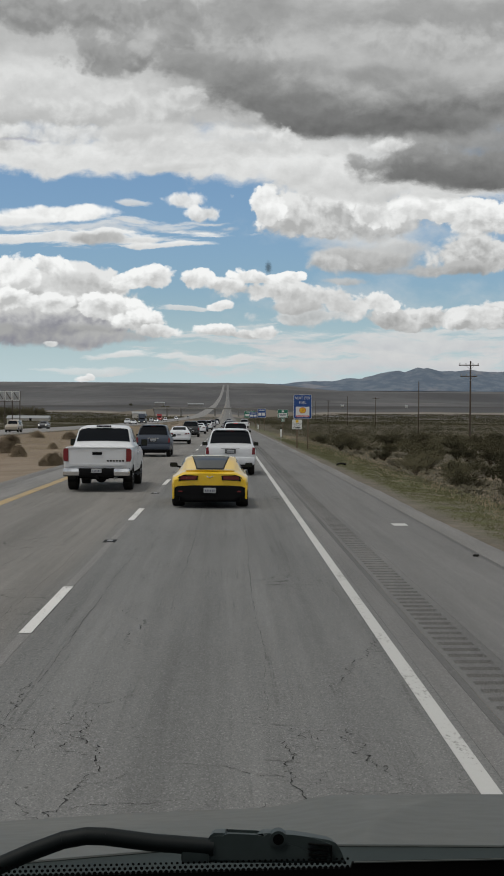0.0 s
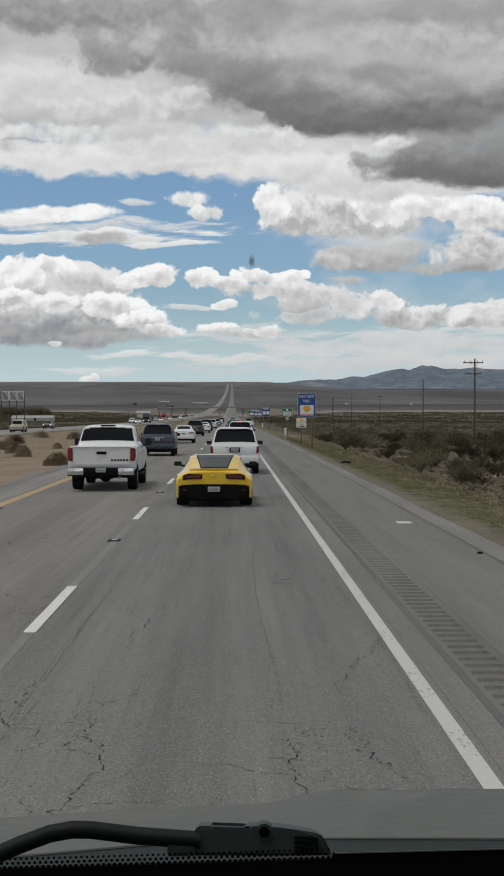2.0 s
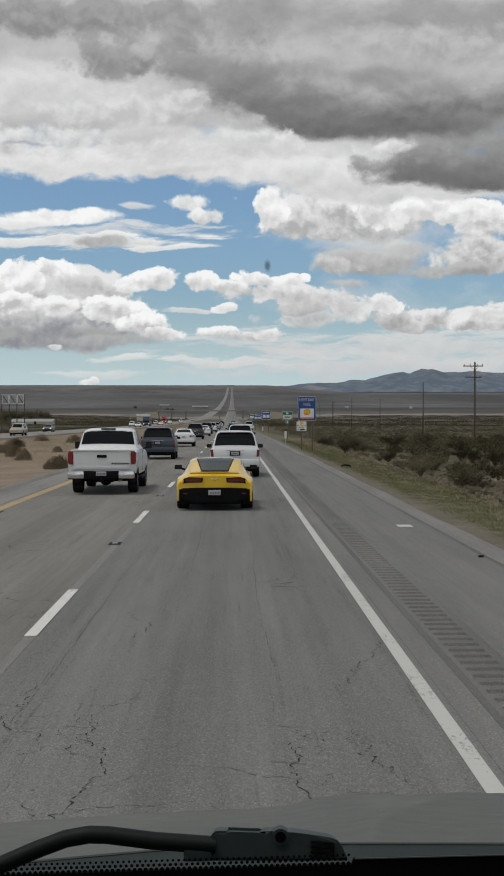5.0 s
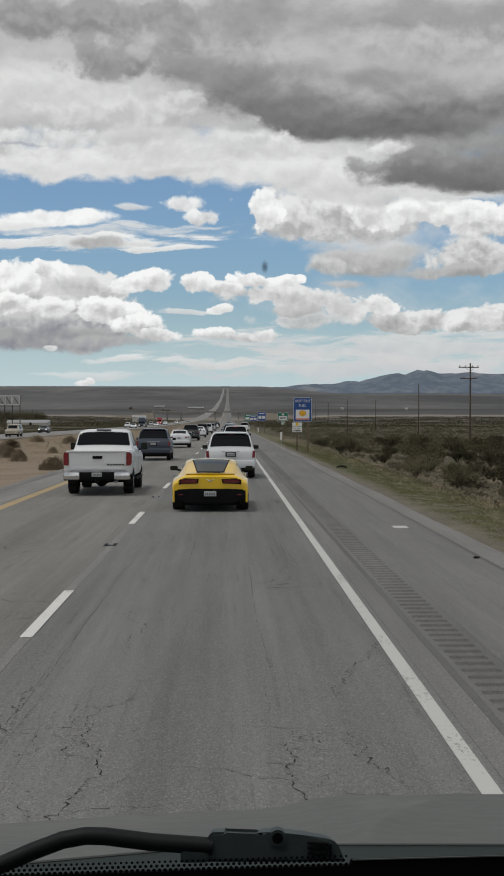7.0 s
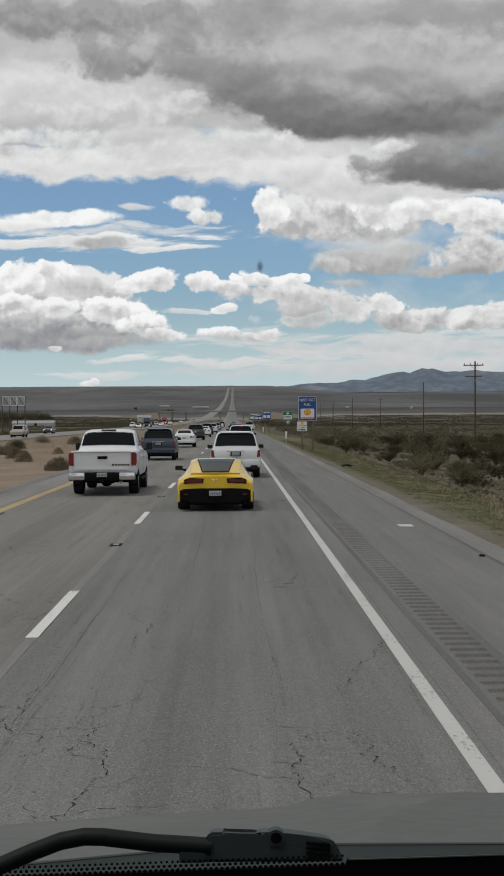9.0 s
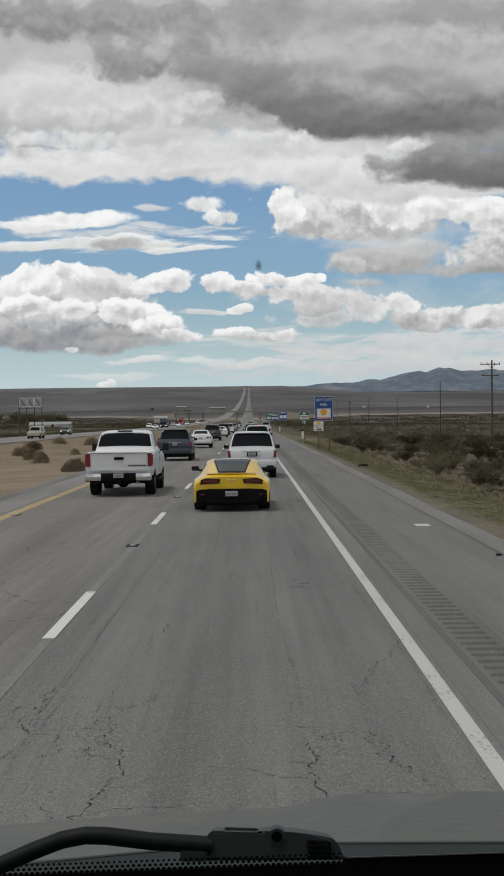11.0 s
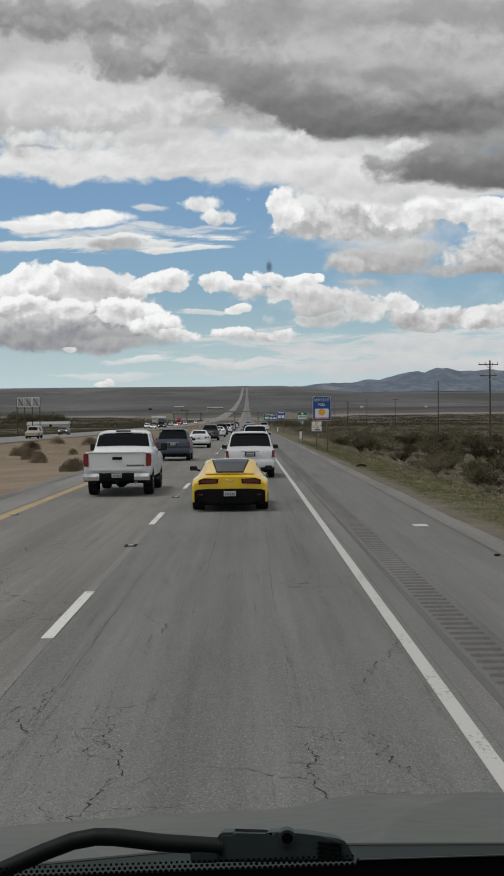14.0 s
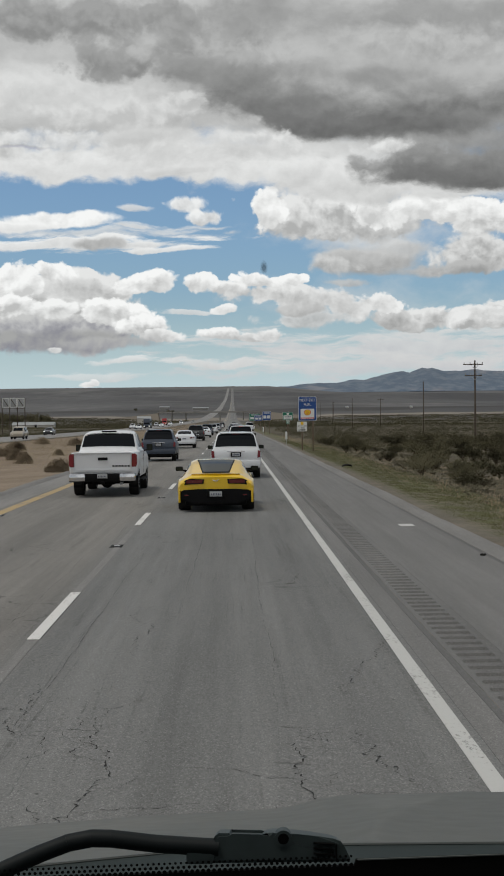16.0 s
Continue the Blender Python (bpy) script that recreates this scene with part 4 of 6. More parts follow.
        mirror_part(car, s * 1.00, 2.75, 0.97, M["black"], 0.2, 0.12)
    quad_part("badge", [(-0.09, -0.008, 0.79), (0, -0.012, 0.745), (0.09, -0.008, 0.79), (0.075, -0.008, 0.80), (0, -0.012, 0.77), (-0.075, -0.008, 0.80)], 0.02, M["chrome"], car, "small chrome badge shape", 0)
    for y in (0.95, 3.62):
        for s in (-1, 1):
            wheel(car, s * 0.80, y, 0.345, 0.30)
    underbody(car, 0.15, 4.2, 1.5, 0.15, 0.45)
    return car


def pickup(at):
    car = tagged(empty("pickup_truck", at), "white crew cab pickup truck with chrome rear bumper", "pickup truck", "cars on the highway")
    b = Body([(0.0, 0.66, 1.28, 1.315, 0.97, 0.90), (0.04, 0.62, 1.30, 1.335, 1.0, 0.93), (0.10, 0.6, 1.30, 1.335, 1.01, 0.93), (1.76, 0.55, 1.29, 1.32, 1.01, 0.92),
              (1.80, 0.5, 1.29, 1.36, 1.01, 0.86), (1.86, 0.5, 1.30, 1.50, 1.01, 0.84), (2.06, 0.5, 1.31, 1.86, 1.01, 0.775), (2.20, 0.5, 1.31, 1.92, 1.01, 0.76), (2.9, 0.5, 1.31, 1.955, 1.01, 0.755),
              (3.6, 0.5, 1.30, 1.90, 1.01, 0.75), (4.35, 0.5, 1.28, 1.36, 1.01, 0.80), (4.5, 0.5, 1.26, 1.30, 1.01, 0.84), (5.55, 0.55, 1.16, 1.22, 0.99, 0.84), (5.8, 0.6, 0.95, 1.02, 0.90, 0.75)],
             (1.25, 4.85), 0.41)
    part("body", b.shell(), M["white"], car, smooth=40)
    part("rear_window", b.patch(1.845, 2.075, 9.75, 16.25, 10.0, 16.0, 0.008, 6, 14), M["glass"], car, "dark tinted rear cab window")
    for u0, u1 in ((7.25, 9.1), (16.9, 18.75)):
        for y0, y1 in ((2.12, 2.78), (2.9, 3.75)):
            part("side_window", b.patch(y0, y1, u0, u1, lift=0.006), M["glass"], car)
    part("windscreen", b.patch(3.68, 4.3, 10.3, 15.7, lift=0.006), M["glass"], car)
    gate = quad_part("tailgate", [(-0.84, -0.03, 0.74), (0.84, -0.03, 0.74), (0.845, -0.03, 1.30), (-0.845, -0.03, 1.30)], 0.05, M["white"], car, "plain white tailgate panel", 0.02)
    box_part("tailgate_lip", (0, -0.012, 1.315), (1.70, 0.085, 0.035), M["white"], gate, 0.014)
    quad_part("tailgate_step", [(-0.78, -0.036, 0.80), (0.78, -0.036, 0.80), (0.74, -0.032, 0.865), (-0.74, -0.032, 0.865)], 0.02, M["white"], gate, bevel=0.006)
    box_part("tailgate_handle", (0, -0.04, 1.14), (0.29, 0.03, 0.085), M["black"], gate, 0.012, "black tailgate handle")
    for k in range(6):       # the maker's lettering as plain bars
        box_part("lettering_bar", (0.315 + k * 0.09, -0.034, 0.925), (0.06, 0.006, 0.05), M["black"], gate, 0.002)
    bumper = box_part("bumper", (0, -0.13, 0.585), (1.98, 0.22, 0.25), M["black"], car, 0.05, "black bumper with chrome ends")
    for s in (-1, 1):
        box_part("bumper_end", (s * 0.745, -0.155, 0.595), (0.48, 0.20, 0.225), M["chrome"], bumper, 0.045, "chrome bumper end")
        quad_part("tail_lamp", [(s * 0.855, -0.045, 0.90), (s * 0.985, -0.02, 0.90), (s * 1.012, 0.0, 0.98), (s * 1.012, 0.0, 1.24), (s * 0.97, -0.03, 1.29), (s * 0.86, -0.045, 1.29)], 0.14, M["lens_red"], car, "tall dark red tail lamp", 0.02)
        mirror_part(car, s * 1.15, 3.75, 1.40, M["black"], 0.20, 0.22)
        for y in (2.86, 3.75):
            box_part("door_handle", (s * 1.012, y - 0.12, 1.12), (0.03, 0.17, 0.035), M["white"], car, 0.01)
        box_part("door_seam", (s * 1.009, 2.85, 0.95), (0.006, 0.012, 0.66), M["black"], car, 0)
        box_part("running_board", (s * 0.98, 3.05, 0.42), (0.14, 2.3, 0.06), M["black"], car, 0.02)
    number_plate(car, -0.25, 0.635)
    bm = bmesh.new()
    rbox(bm, (0, -0.12, 0.44), (0.10, 0.26, 0.10), 0.015)
    rbox(bm, (0, 0.0, 0.42), (0.7, 0.10, 0.09), 0.02)
    part("tow_hitch", bm, M["black"], car)
    bm = bmesh.new()
    tube(bm, (-0.8, 1.25, 0.40), (0.8, 1.25, 0.40), 0.06, n=12)
    bmesh.ops.create_uvsphere(bm, u_segments=14, v_segments=9, radius=0.19, matrix=Matrix.Translation((0.0, 1.25, 0.40)))
    part("rear_axle", bm, M["black"], car)
    bm = bmesh.new()
    tube(bm, (0.52, 0.05, 0.40), (0.52, 0.9, 0.44), 0.04, n=12)
    part("exhaust", bm, M["alloy"], car)
    box_part("third_brake_lamp", (0, 2.05, 1.935), (0.46, 0.10, 0.05), M["black"], car, 0.018, "dark lamp strip on the cab roof")
    for y in (1.25, 4.85):
        for s in (-1, 1):
            wheel(car, s * 0.84, y, 0.41, 0.29)
    for s in (-1, 1):
        box_part("mud_flap", (s * 0.84, 0.86, 0.42), (0.28, 0.02, 0.34), M["black"], car, 0.006)
    underbody(car, 0.9, 5.5, 1.3, 0.42, 0.8)
    return car


SUV = [(0.0, 0.56, 0.98, 1.03, 0.90, 0.82), (0.04, 0.50, 1.06, 1.11, 0.95, 0.83), (0.09, 0.46, 1.08, 1.20, 0.965, 0.82), (0.22, 0.40, 1.09, 1.55, 0.97, 0.76), (0.32, 0.38, 1.09, 1.70, 0.97, 0.725),
       (0.48, 0.36, 1.09, 1.755, 0.97, 0.70), (1.2, 0.34, 1.08, 1.785, 0.97, 0.70), (2.4, 0.34, 1.07, 1.77, 0.97, 0.69), (2.9, 0.34, 1.06, 1.66, 0.97, 0.69), (3.55, 0.34, 1.05, 1.12, 0.96, 0.74),
       (3.8, 0.34, 1.02, 1.06, 0.96, 0.78), (4.5, 0.38, 0.92, 0.97, 0.92, 0.76), (4.75, 0.42, 0.72, 0.78, 0.82, 0.68)]
SEDAN = [(0.0, 0.44, 0.86, 0.90, 0.80, 0.68), (0.05, 0.40, 0.98, 1.03, 0.87, 0.70), (0.12, 0.36, 1.02, 1.06, 0.89, 0.70), (0.40, 0.32, 1.02, 1.08, 0.90, 0.68), (0.6, 0.3, 1.01, 1.13, 0.90, 0.64),
         (1.35, 0.28, 0.98, 1.40, 0.90, 0.56), (2.0, 0.28, 0.96, 1.455, 0.90, 0.555), (2.5, 0.28, 0.95, 1.42, 0.90, 0.56), (3.4, 0.28, 0.93, 0.98, 0.90, 0.62), (3.6, 0.28, 0.90, 0.94, 0.90, 0.66),
         (4.4, 0.32, 0.78, 0.83, 0.84, 0.62), (4.62, 0.36, 0.60, 0.66, 0.74, 0.55)]


def family_car(name, at, kind, paint, label, lit=False, turn=0, wide=1.0, tall=1.0, oncoming=False, roof_rack=False):
    """An estate-bodied car or a saloon, with its lamps, glass, plate, mirrors and wheels."""
    car = tagged(empty(name, at, turn), label, "car", "oncoming cars" if oncoming else "cars on the highway")
    suv = kind == "suv"
    st = [(y, z0, zb * tall, zt * tall, wb * wide, wt * wide) for y, z0, zb, zt, wb, wt in (SUV if suv else SEDAN)]
    r = 0.36 if suv else 0.325
    axles = (0.98, 3.72) if suv else (0.95, 3.62)
    b = Body(st, axles, r)
    part("body", b.shell(), M[paint], car, smooth=40)
    if suv:
        part("rear_window", b.patch(0.10, 0.33, 9.9, 16.1, 10.2, 15.8, 0.008), M["glass"], car, "dark tailgate window")
        spans, screen = ((0.52, 1.25), (1.35, 2.1), (2.2, 2.95)), (2.96, 3.5)
    else:
        part("rear_window", b.patch(0.66, 1.30, 10.6, 15.4, 10.4, 15.6, 0.006), M["glass"], car, "dark sloping rear window")
        spans, screen = ((1.3, 1.95), (2.05, 2.8)), (2.56, 3.34)
    for y0, y1 in spans:
        for u0, u1 in ((7.3, 9.15), (16.85, 18.7)):
            part("side_window", b.patch(y0, y1, u0, u1, lift=0.006, ny=4, nu=4), M["glass"], car)
    part("windscreen", b.patch(screen[0], screen[1], 10.4, 15.6, lift=0.006), M["glass"], car)
    lamp = M["brake"] if lit else M["lens_red"] if suv else M["lens"]
    zt = tall
    for s in (-1, 1):
        if suv:
            quad_part("tail_lamp", [(s * 0.82 * wide, -0.032, 0.80 * zt), (s * 0.94 * wide, -0.005, 0.81 * zt), (s * 0.945 * wide, 0.005, 1.06 * zt), (s * 0.845 * wide, -0.018, 1.08 * zt)], 0.10, lamp, car, "lit red tail lamp" if lit else "dark red tail lamp", 0.015)
            box_part("bumper_reflector", (s * 0.74 * wide, -0.055, 0.60), (0.14, 0.02, 0.035), M["lens"], car, 0.008)
        else:
            quad_part("tail_lamp", [(s * 0.46, -0.03, 0.80), (s * 0.80, -0.005, 0.82), (s * 0.86, 0.03, 0.95), (s * 0.50, -0.015, 0.92)], 0.10, lamp, car, "dark red tail lamp", 0.012)
        mirror_part(car, s * 1.04 * wide, screen[1] - 0.55, (1.16 if suv else 1.03) * zt, M[paint] if not suv else M["black"], 0.2, 0.15)
        quad_part("headlamp", [(s * 0.50, st[-1][0] + 0.012, 0.66 * zt), (s * 0.78, st[-1][0] - 0.10, 0.68 * zt), (s * 0.80, st[-1][0] - 0.12, 0.80 * zt), (s * 0.52, st[-1][0] - 0.02, 0.76 * zt)], -0.08, M["head"] if oncoming else M["lens_clear"], car, "", 0.0)
    bump_z, bump_h = (0.56, 0.30) if suv else (0.50, 0.26)
    bar = box_part("bumper", (0, 0.02, bump_z), (1.86 * wide if suv else 1.72, 0.18, bump_h), M[paint], car, 0.06)
    box_part("bumper_valance", (0, 0.03, bump_z - bump_h / 2 - 0.04), (1.6 * wide if suv else 1.4, 0.14, 0.14), M["black"], bar, 0.03, "black lower bumper valance")
    if suv:
        box_part("plate_recess", (0, -0.034, 0.93 * zt), (0.40, 0.012, 0.175), M["black"], car, 0.004, "dark plate surround")
    number_plate(car, -0.045 if suv else -0.02, 0.93 * zt if suv else 0.80)
    if suv:
        box_part("plate_garnish", (0, -0.03, 1.04 * zt), (0.70, 0.02, 0.03), M["chrome"], car, 0.008)
        lampbar = box_part("third_brake_lamp", (0, 0.33, 1.715 * zt), (0.30, 0.06, 0.035), lamp, car, 0.01)
        box_part("roof_spoiler", (0, 0.36, 1.745 * zt), (1.24 * wide, 0.22, 0.035), M[paint], car, 0.014)
        bm = bmesh.new()
        tube(bm, (0.05, 0.14, 1.235 * zt), (0.42, 0.165, 1.285 * zt), 0.010, 0.006, 6)
        part("wiper", bm, M["black"], car)
    if roof_rack:
        for s in (-1, 1):
            bm = bmesh.new()
            tube(bm, (s * 0.62, 0.6, 1.83 * zt), (s * 0.62, 2.4, 1.83 * zt), 0.018, n=8)
            for yy in (0.65, 1.5, 2.35):
                tube(bm, (s * 0.62, yy, 1.75 * zt), (s * 0.62, yy, 1.83 * zt), 0.02, n=8)
            part("roof_rail", bm, M["black"], car)
    bm = bmesh.new()
    tube(bm, (0.55, -0.02, 0.33), (0.55, 0.3, 0.33), 0.032, n=10)
    part("exhaust", bm, M["alloy"], car)
    for y in axles:
        for s in (-1, 1):
            wheel(car, s * (0.82 * wide if suv else 0.76), y, r, 0.235)
    underbody(car, 0.25, 4.3, 1.4, 0.22, 0.55)
    return car


def road_at(x, y):
    return (x, y, float(profile(y)) + 0.002)


sports_car(road_at(-0.44, 31.8))
pickup(road_at(-3.88, 38.6))
family_car("suv", road_at(0.10, 49.8), "suv", "white", "white boxy sport utility car with red tail lamps")
family_car("suv", road_at(-4.15, 72.0), "suv", "slate", "dark slate sport utility car with chrome tailgate strip")
family_car("saloon_car", road_at(-4.0, 106.0), "sedan", "white", "white saloon car with dark rear window")
family_car("suv", road_at(0.55, 92.0), "suv", "white", "tall white sport utility car with lit brake lamps", lit=True, tall=1.04)
family_car("suv", road_at(-4.2, 146.0), "suv", "black_paint", "black sport utility car in the passing lane")
random.seed(4)
for x, y, kind, paint, label in ((-3.9, 176, "sedan", "white", "white saloon car in the line of traffic"), (-4.1, 205, "suv", "slate", "dark grey sport utility car in the line of traffic"),
                                 (-3.8, 236, "suv", "white", "white sport utility car in the line of traffic"), (-4.0, 268, "sedan", "black_paint", "black saloon car in the line of traffic"),
                                 (-3.9, 305, "suv", "silver", "silver sport utility car in the line of traffic"), (-4.1, 350, "suv", "slate", "dark grey sport utility car in the line of traffic"),
                                 (-3.9, 410, "sedan", "white", "white saloon car in the line of traffic"), (-4.0, 480, "suv", "black_paint", "black sport utility car in the line of traffic"),
                                 (0.3, 152, "suv", "slate", "dark grey sport utility car in the line of traffic"), (0.6, 198, "sedan", "black_paint", "black saloon car in the line of traffic"),
                                 (0.1, 245, "suv", "silver", "silver sport utility car in the line of traffic"), (0.4, 300, "suv", "white", "white sport utility car in the line of traffic"),
                                 (0.2, 380, "sedan", "silver", "silver saloon car in the line of traffic"), (0.3, 470, "suv", "slate", "dark grey sport utility car in the line of traffic")):
    family_car("suv" if kind == "suv" else "saloon_car", road_at(x, y), kind, paint, label)
family_car("van", road_at(3.7, 292), "suv", "white", "white van pulled over on the shoulder", tall=1.12)
for dx, y, kind, paint, label in ((2.6, 187, "suv", "beige", "beige oncoming sport utility car"), (-1.6, 247, "sedan", "black_paint", "dark oncoming saloon car"),
                                  (2.3, 425, "sedan", "white", "white oncoming saloon car"), (-1.8, 452, "suv", "white", "white oncoming sport utility car"), (2.2, 560, "sedan", "white", "white oncoming saloon car"),
                                  (-1.8, 590, "suv", "silver", "silver oncoming sport utility car"), (2.2, 640, "suv", "white", "white oncoming sport utility car"), (-1.8, 700, "sedan", "red_paint", "red oncoming saloon car"),
                                  (2.1, 740, "sedan", "white", "white oncoming saloon car"), (-1.6, 800, "suv", "white", "white oncoming sport utility car"), (2.0, 880, "suv", "silver", "silver oncoming sport utility car")):
    x = float(other_x(y)) + dx
    family_car("suv" if kind == "suv" else "saloon_car", road_at(x, y), kind, paint, label, turn=180, oncoming=True)


def coach(at):
    c = tagged(empty("coach", at, 180), "dark blue coach with a wide windscreen, oncoming", "bus", "oncoming cars")
    b = Body([(0, 0.5, 1.5, 3.4, 1.22, 1.15), (0.1, 0.45, 1.5, 3.55, 1.27, 1.18), (11.2, 0.4, 1.5, 3.55, 1.27, 1.18), (11.8, 0.4, 1.4, 3.4, 1.25, 1.14), (12.0, 0.5, 1.2, 3.1, 1.2, 1.1)], (2.8, 9.6), 0.5)
    part("body", b.shell(), M["slate"], c)
    quad_part("windscreen", [(-1.08, 12.03, 1.5), (1.08, 12.03, 1.5), (1.02, 11.95, 3.0), (-1.02, 11.95, 3.0)], -0.05, M["glass"], c, "", 0)
    for k in range(6):
        for s in (-1, 1):
            box_part("side_window", (s * 1.235, 1.6 + k * 1.6, 2.3), (0.05, 1.45, 0.95), M["glass"], c, 0.01)
    for s in (-1, 1):
        box_part("headlamp", (s * 0.9, 12.0, 0.8), (0.35, 0.08, 0.2), M["head"], c, 0.03)
        for y in (2.8, 9.6):
            wheel(c, s * 1.08, y, 0.5, 0.3)
        mirror_part(c, s * 1.42, 11.9, 2.4, M["black"], 0.2, 0.4)
    box_part("bumper", (0, 12.0, 0.5), (2.4, 0.2, 0.35), M["black"], c, 0.06)
    return c




def box_truck(at):
    c = tagged(empty("box_truck", at, 180), "red oncoming truck with a tall box body", "truck", "oncoming cars")
    box_part("box", (0, 2.6, 2.2), (2.4, 5.2, 2.6), M["red_paint"], c, 0.05)
    b = Body([(5.3, 0.5, 1.5, 2.4, 1.1, 0.95), (5.4, 0.5, 1.5, 2.5, 1.12, 0.96), (6.3, 0.5, 1.45, 2.45, 1.12, 0.94), (6.9, 0.5, 1.4, 1.5, 1.1, 0.95), (7.4, 0.5, 1.1, 1.2, 1.0, 0.9)], (6.3,), 0.45)
    part("cab", b.shell(), M["red_paint"], c)
    part("windscreen", b.patch(6.35, 6.86, 10.3, 15.7, lift=0.01), M["glass"], c)
    for s in (-1, 1):
        box_part("headlamp", (s * 0.75, 7.38, 0.95), (0.3, 0.08, 0.2), M["head"], c, 0.03)
        for y in (1.2, 6.3):
            wheel(c, s * 0.95, y, 0.45, 0.28)
        mirror_part(c, s * 1.3, 6.3, 2.0, M["black"], 0.2, 0.35)
    box_part("chassis", (0, 3.0, 0.75), (1.0, 6.0, 0.3), M["black"], c, 0.03)


box_truck(road_at(float(other_x(660)) - 1.8, 660))
coach(road_at(float(other_x(475)) + 2.2, 475))

# ---------------------------------------------------------------- the vehicle that carries the camera
own = tagged(empty("van", (0, 0, 0)), "grey bonnet, black cowl and wiper of the carrying vehicle", "vehicle")


def bonnet():
    xs = np.concatenate([np.linspace(-0.95, 0.09, 40), np.linspace(0.095, 0.40, 62), np.linspace(0.42, 0.95, 20)])
    ys = np.concatenate([np.linspace(1.16, 1.9, 24), np.linspace(1.92, 2.25, 12)])
    def fz(X, Y):
        crest = np.interp(X, [-0.95, -0.55, -0.335, -0.15, 0.05, 0.085, 0.12, 0.16, 0.42, 0.6, 0.95], [1.556, 1.627, 1.656, 1.668, 1.676, 1.680, 1.690, 1.6955, 1.6965, 1.678, 1.59])
        root = 1.855 - 0.10 * np.clip(np.abs(X) - 0.5, 0, 1)
        t = np.clip((Y - 1.16) / 0.74, 0, 1)
        z = root + (crest - root) * t
        z = z - np.clip(Y - 1.9, 0, 1) ** 1.5 * 1.3
        rib = 0.006 * (1 - 0.7 * t) * np.exp(-((X - 0.130 - 0.21 * t ** 2) / 0.022) ** 2)
        return z + rib
    ob = grid_mesh("bonnet", xs, ys, fz, M["hood"])
    ob.parent = own
    ob["label"] = "dull grey-beige bonnet with a raised rib"
    mod = ob.modifiers.new("thick", "SOLIDIFY")
    mod.thickness, mod.offset = 0.01, -1


bonnet()


def cowl():
    """Black scuttle between bonnet and glass, its edge a thin pale seal."""
    bm = bmesh.new()
    last = None
    for k in range(41):
        x = -0.8 + 1.6 * k / 40
        bow = 0.02 * (x / 0.4) ** 2 * 0.5
        lift = 0.0055 + (0.0 if x > 0 else 0.08 * x)
        vs = [bm.verts.new((x, y - bow, z + lift)) for y, z in ((1.165, 1.79), (1.165, 1.860), (1.145, 1.867), (1.12, 1.863), (1.02, 1.850), (0.88, 1.842), (0.84, 1.76))]
        if last:
            for i in range(6):
                bm.faces.new((last[i], last[i + 1], vs[i + 1], vs[i]))
        last = vs
    part("cowl", bm, M["cowl"], own, "black plastic cowl panel")
    bm = bmesh.new()
    last = None
    for k in range(41):
        x = -0.8 + 1.6 * k / 40
        c = Vector((x, 1.147 - 0.01 * (x / 0.4) ** 2, 1.8730 + (0.0 if x > 0 else 0.08 * x)))
        vs = [bm.verts.new(c + Vector((0, 0.0014 * math.cos(a), 0.0014 * math.sin(a)))) for a in np.linspace(0, 2 * math.pi, 7)[:-1]]
        if last:
            for i in range(6):
                bm.faces.new((last[i], last[(i + 1) % 6], vs[(i + 1) % 6], vs[i]))
        last = vs
    part("cowl_seal", bm, M["seal"], own, "thin grey seal along the cowl edge")
    bm = bmesh.new()
    rbox(bm, (0, 0.72, 1.74), (1.8, 0.36, 0.06), 0.02)
    rbox(bm, (0, 0.55, 1.6), (1.8, 0.04, 0.3), 0.01)
    part("dashboard_edge", bm, M["black"], own)


M["cowl"] = plain("cowl_plastic", (0.020, 0.029, 0.029), 0.7, grain=0.3, scale=50, shine=0.3)
M["seal"] = plain("seal_rubber", (0.055, 0.062, 0.058), 0.6, grain=0.2, scale=40)
cowl()


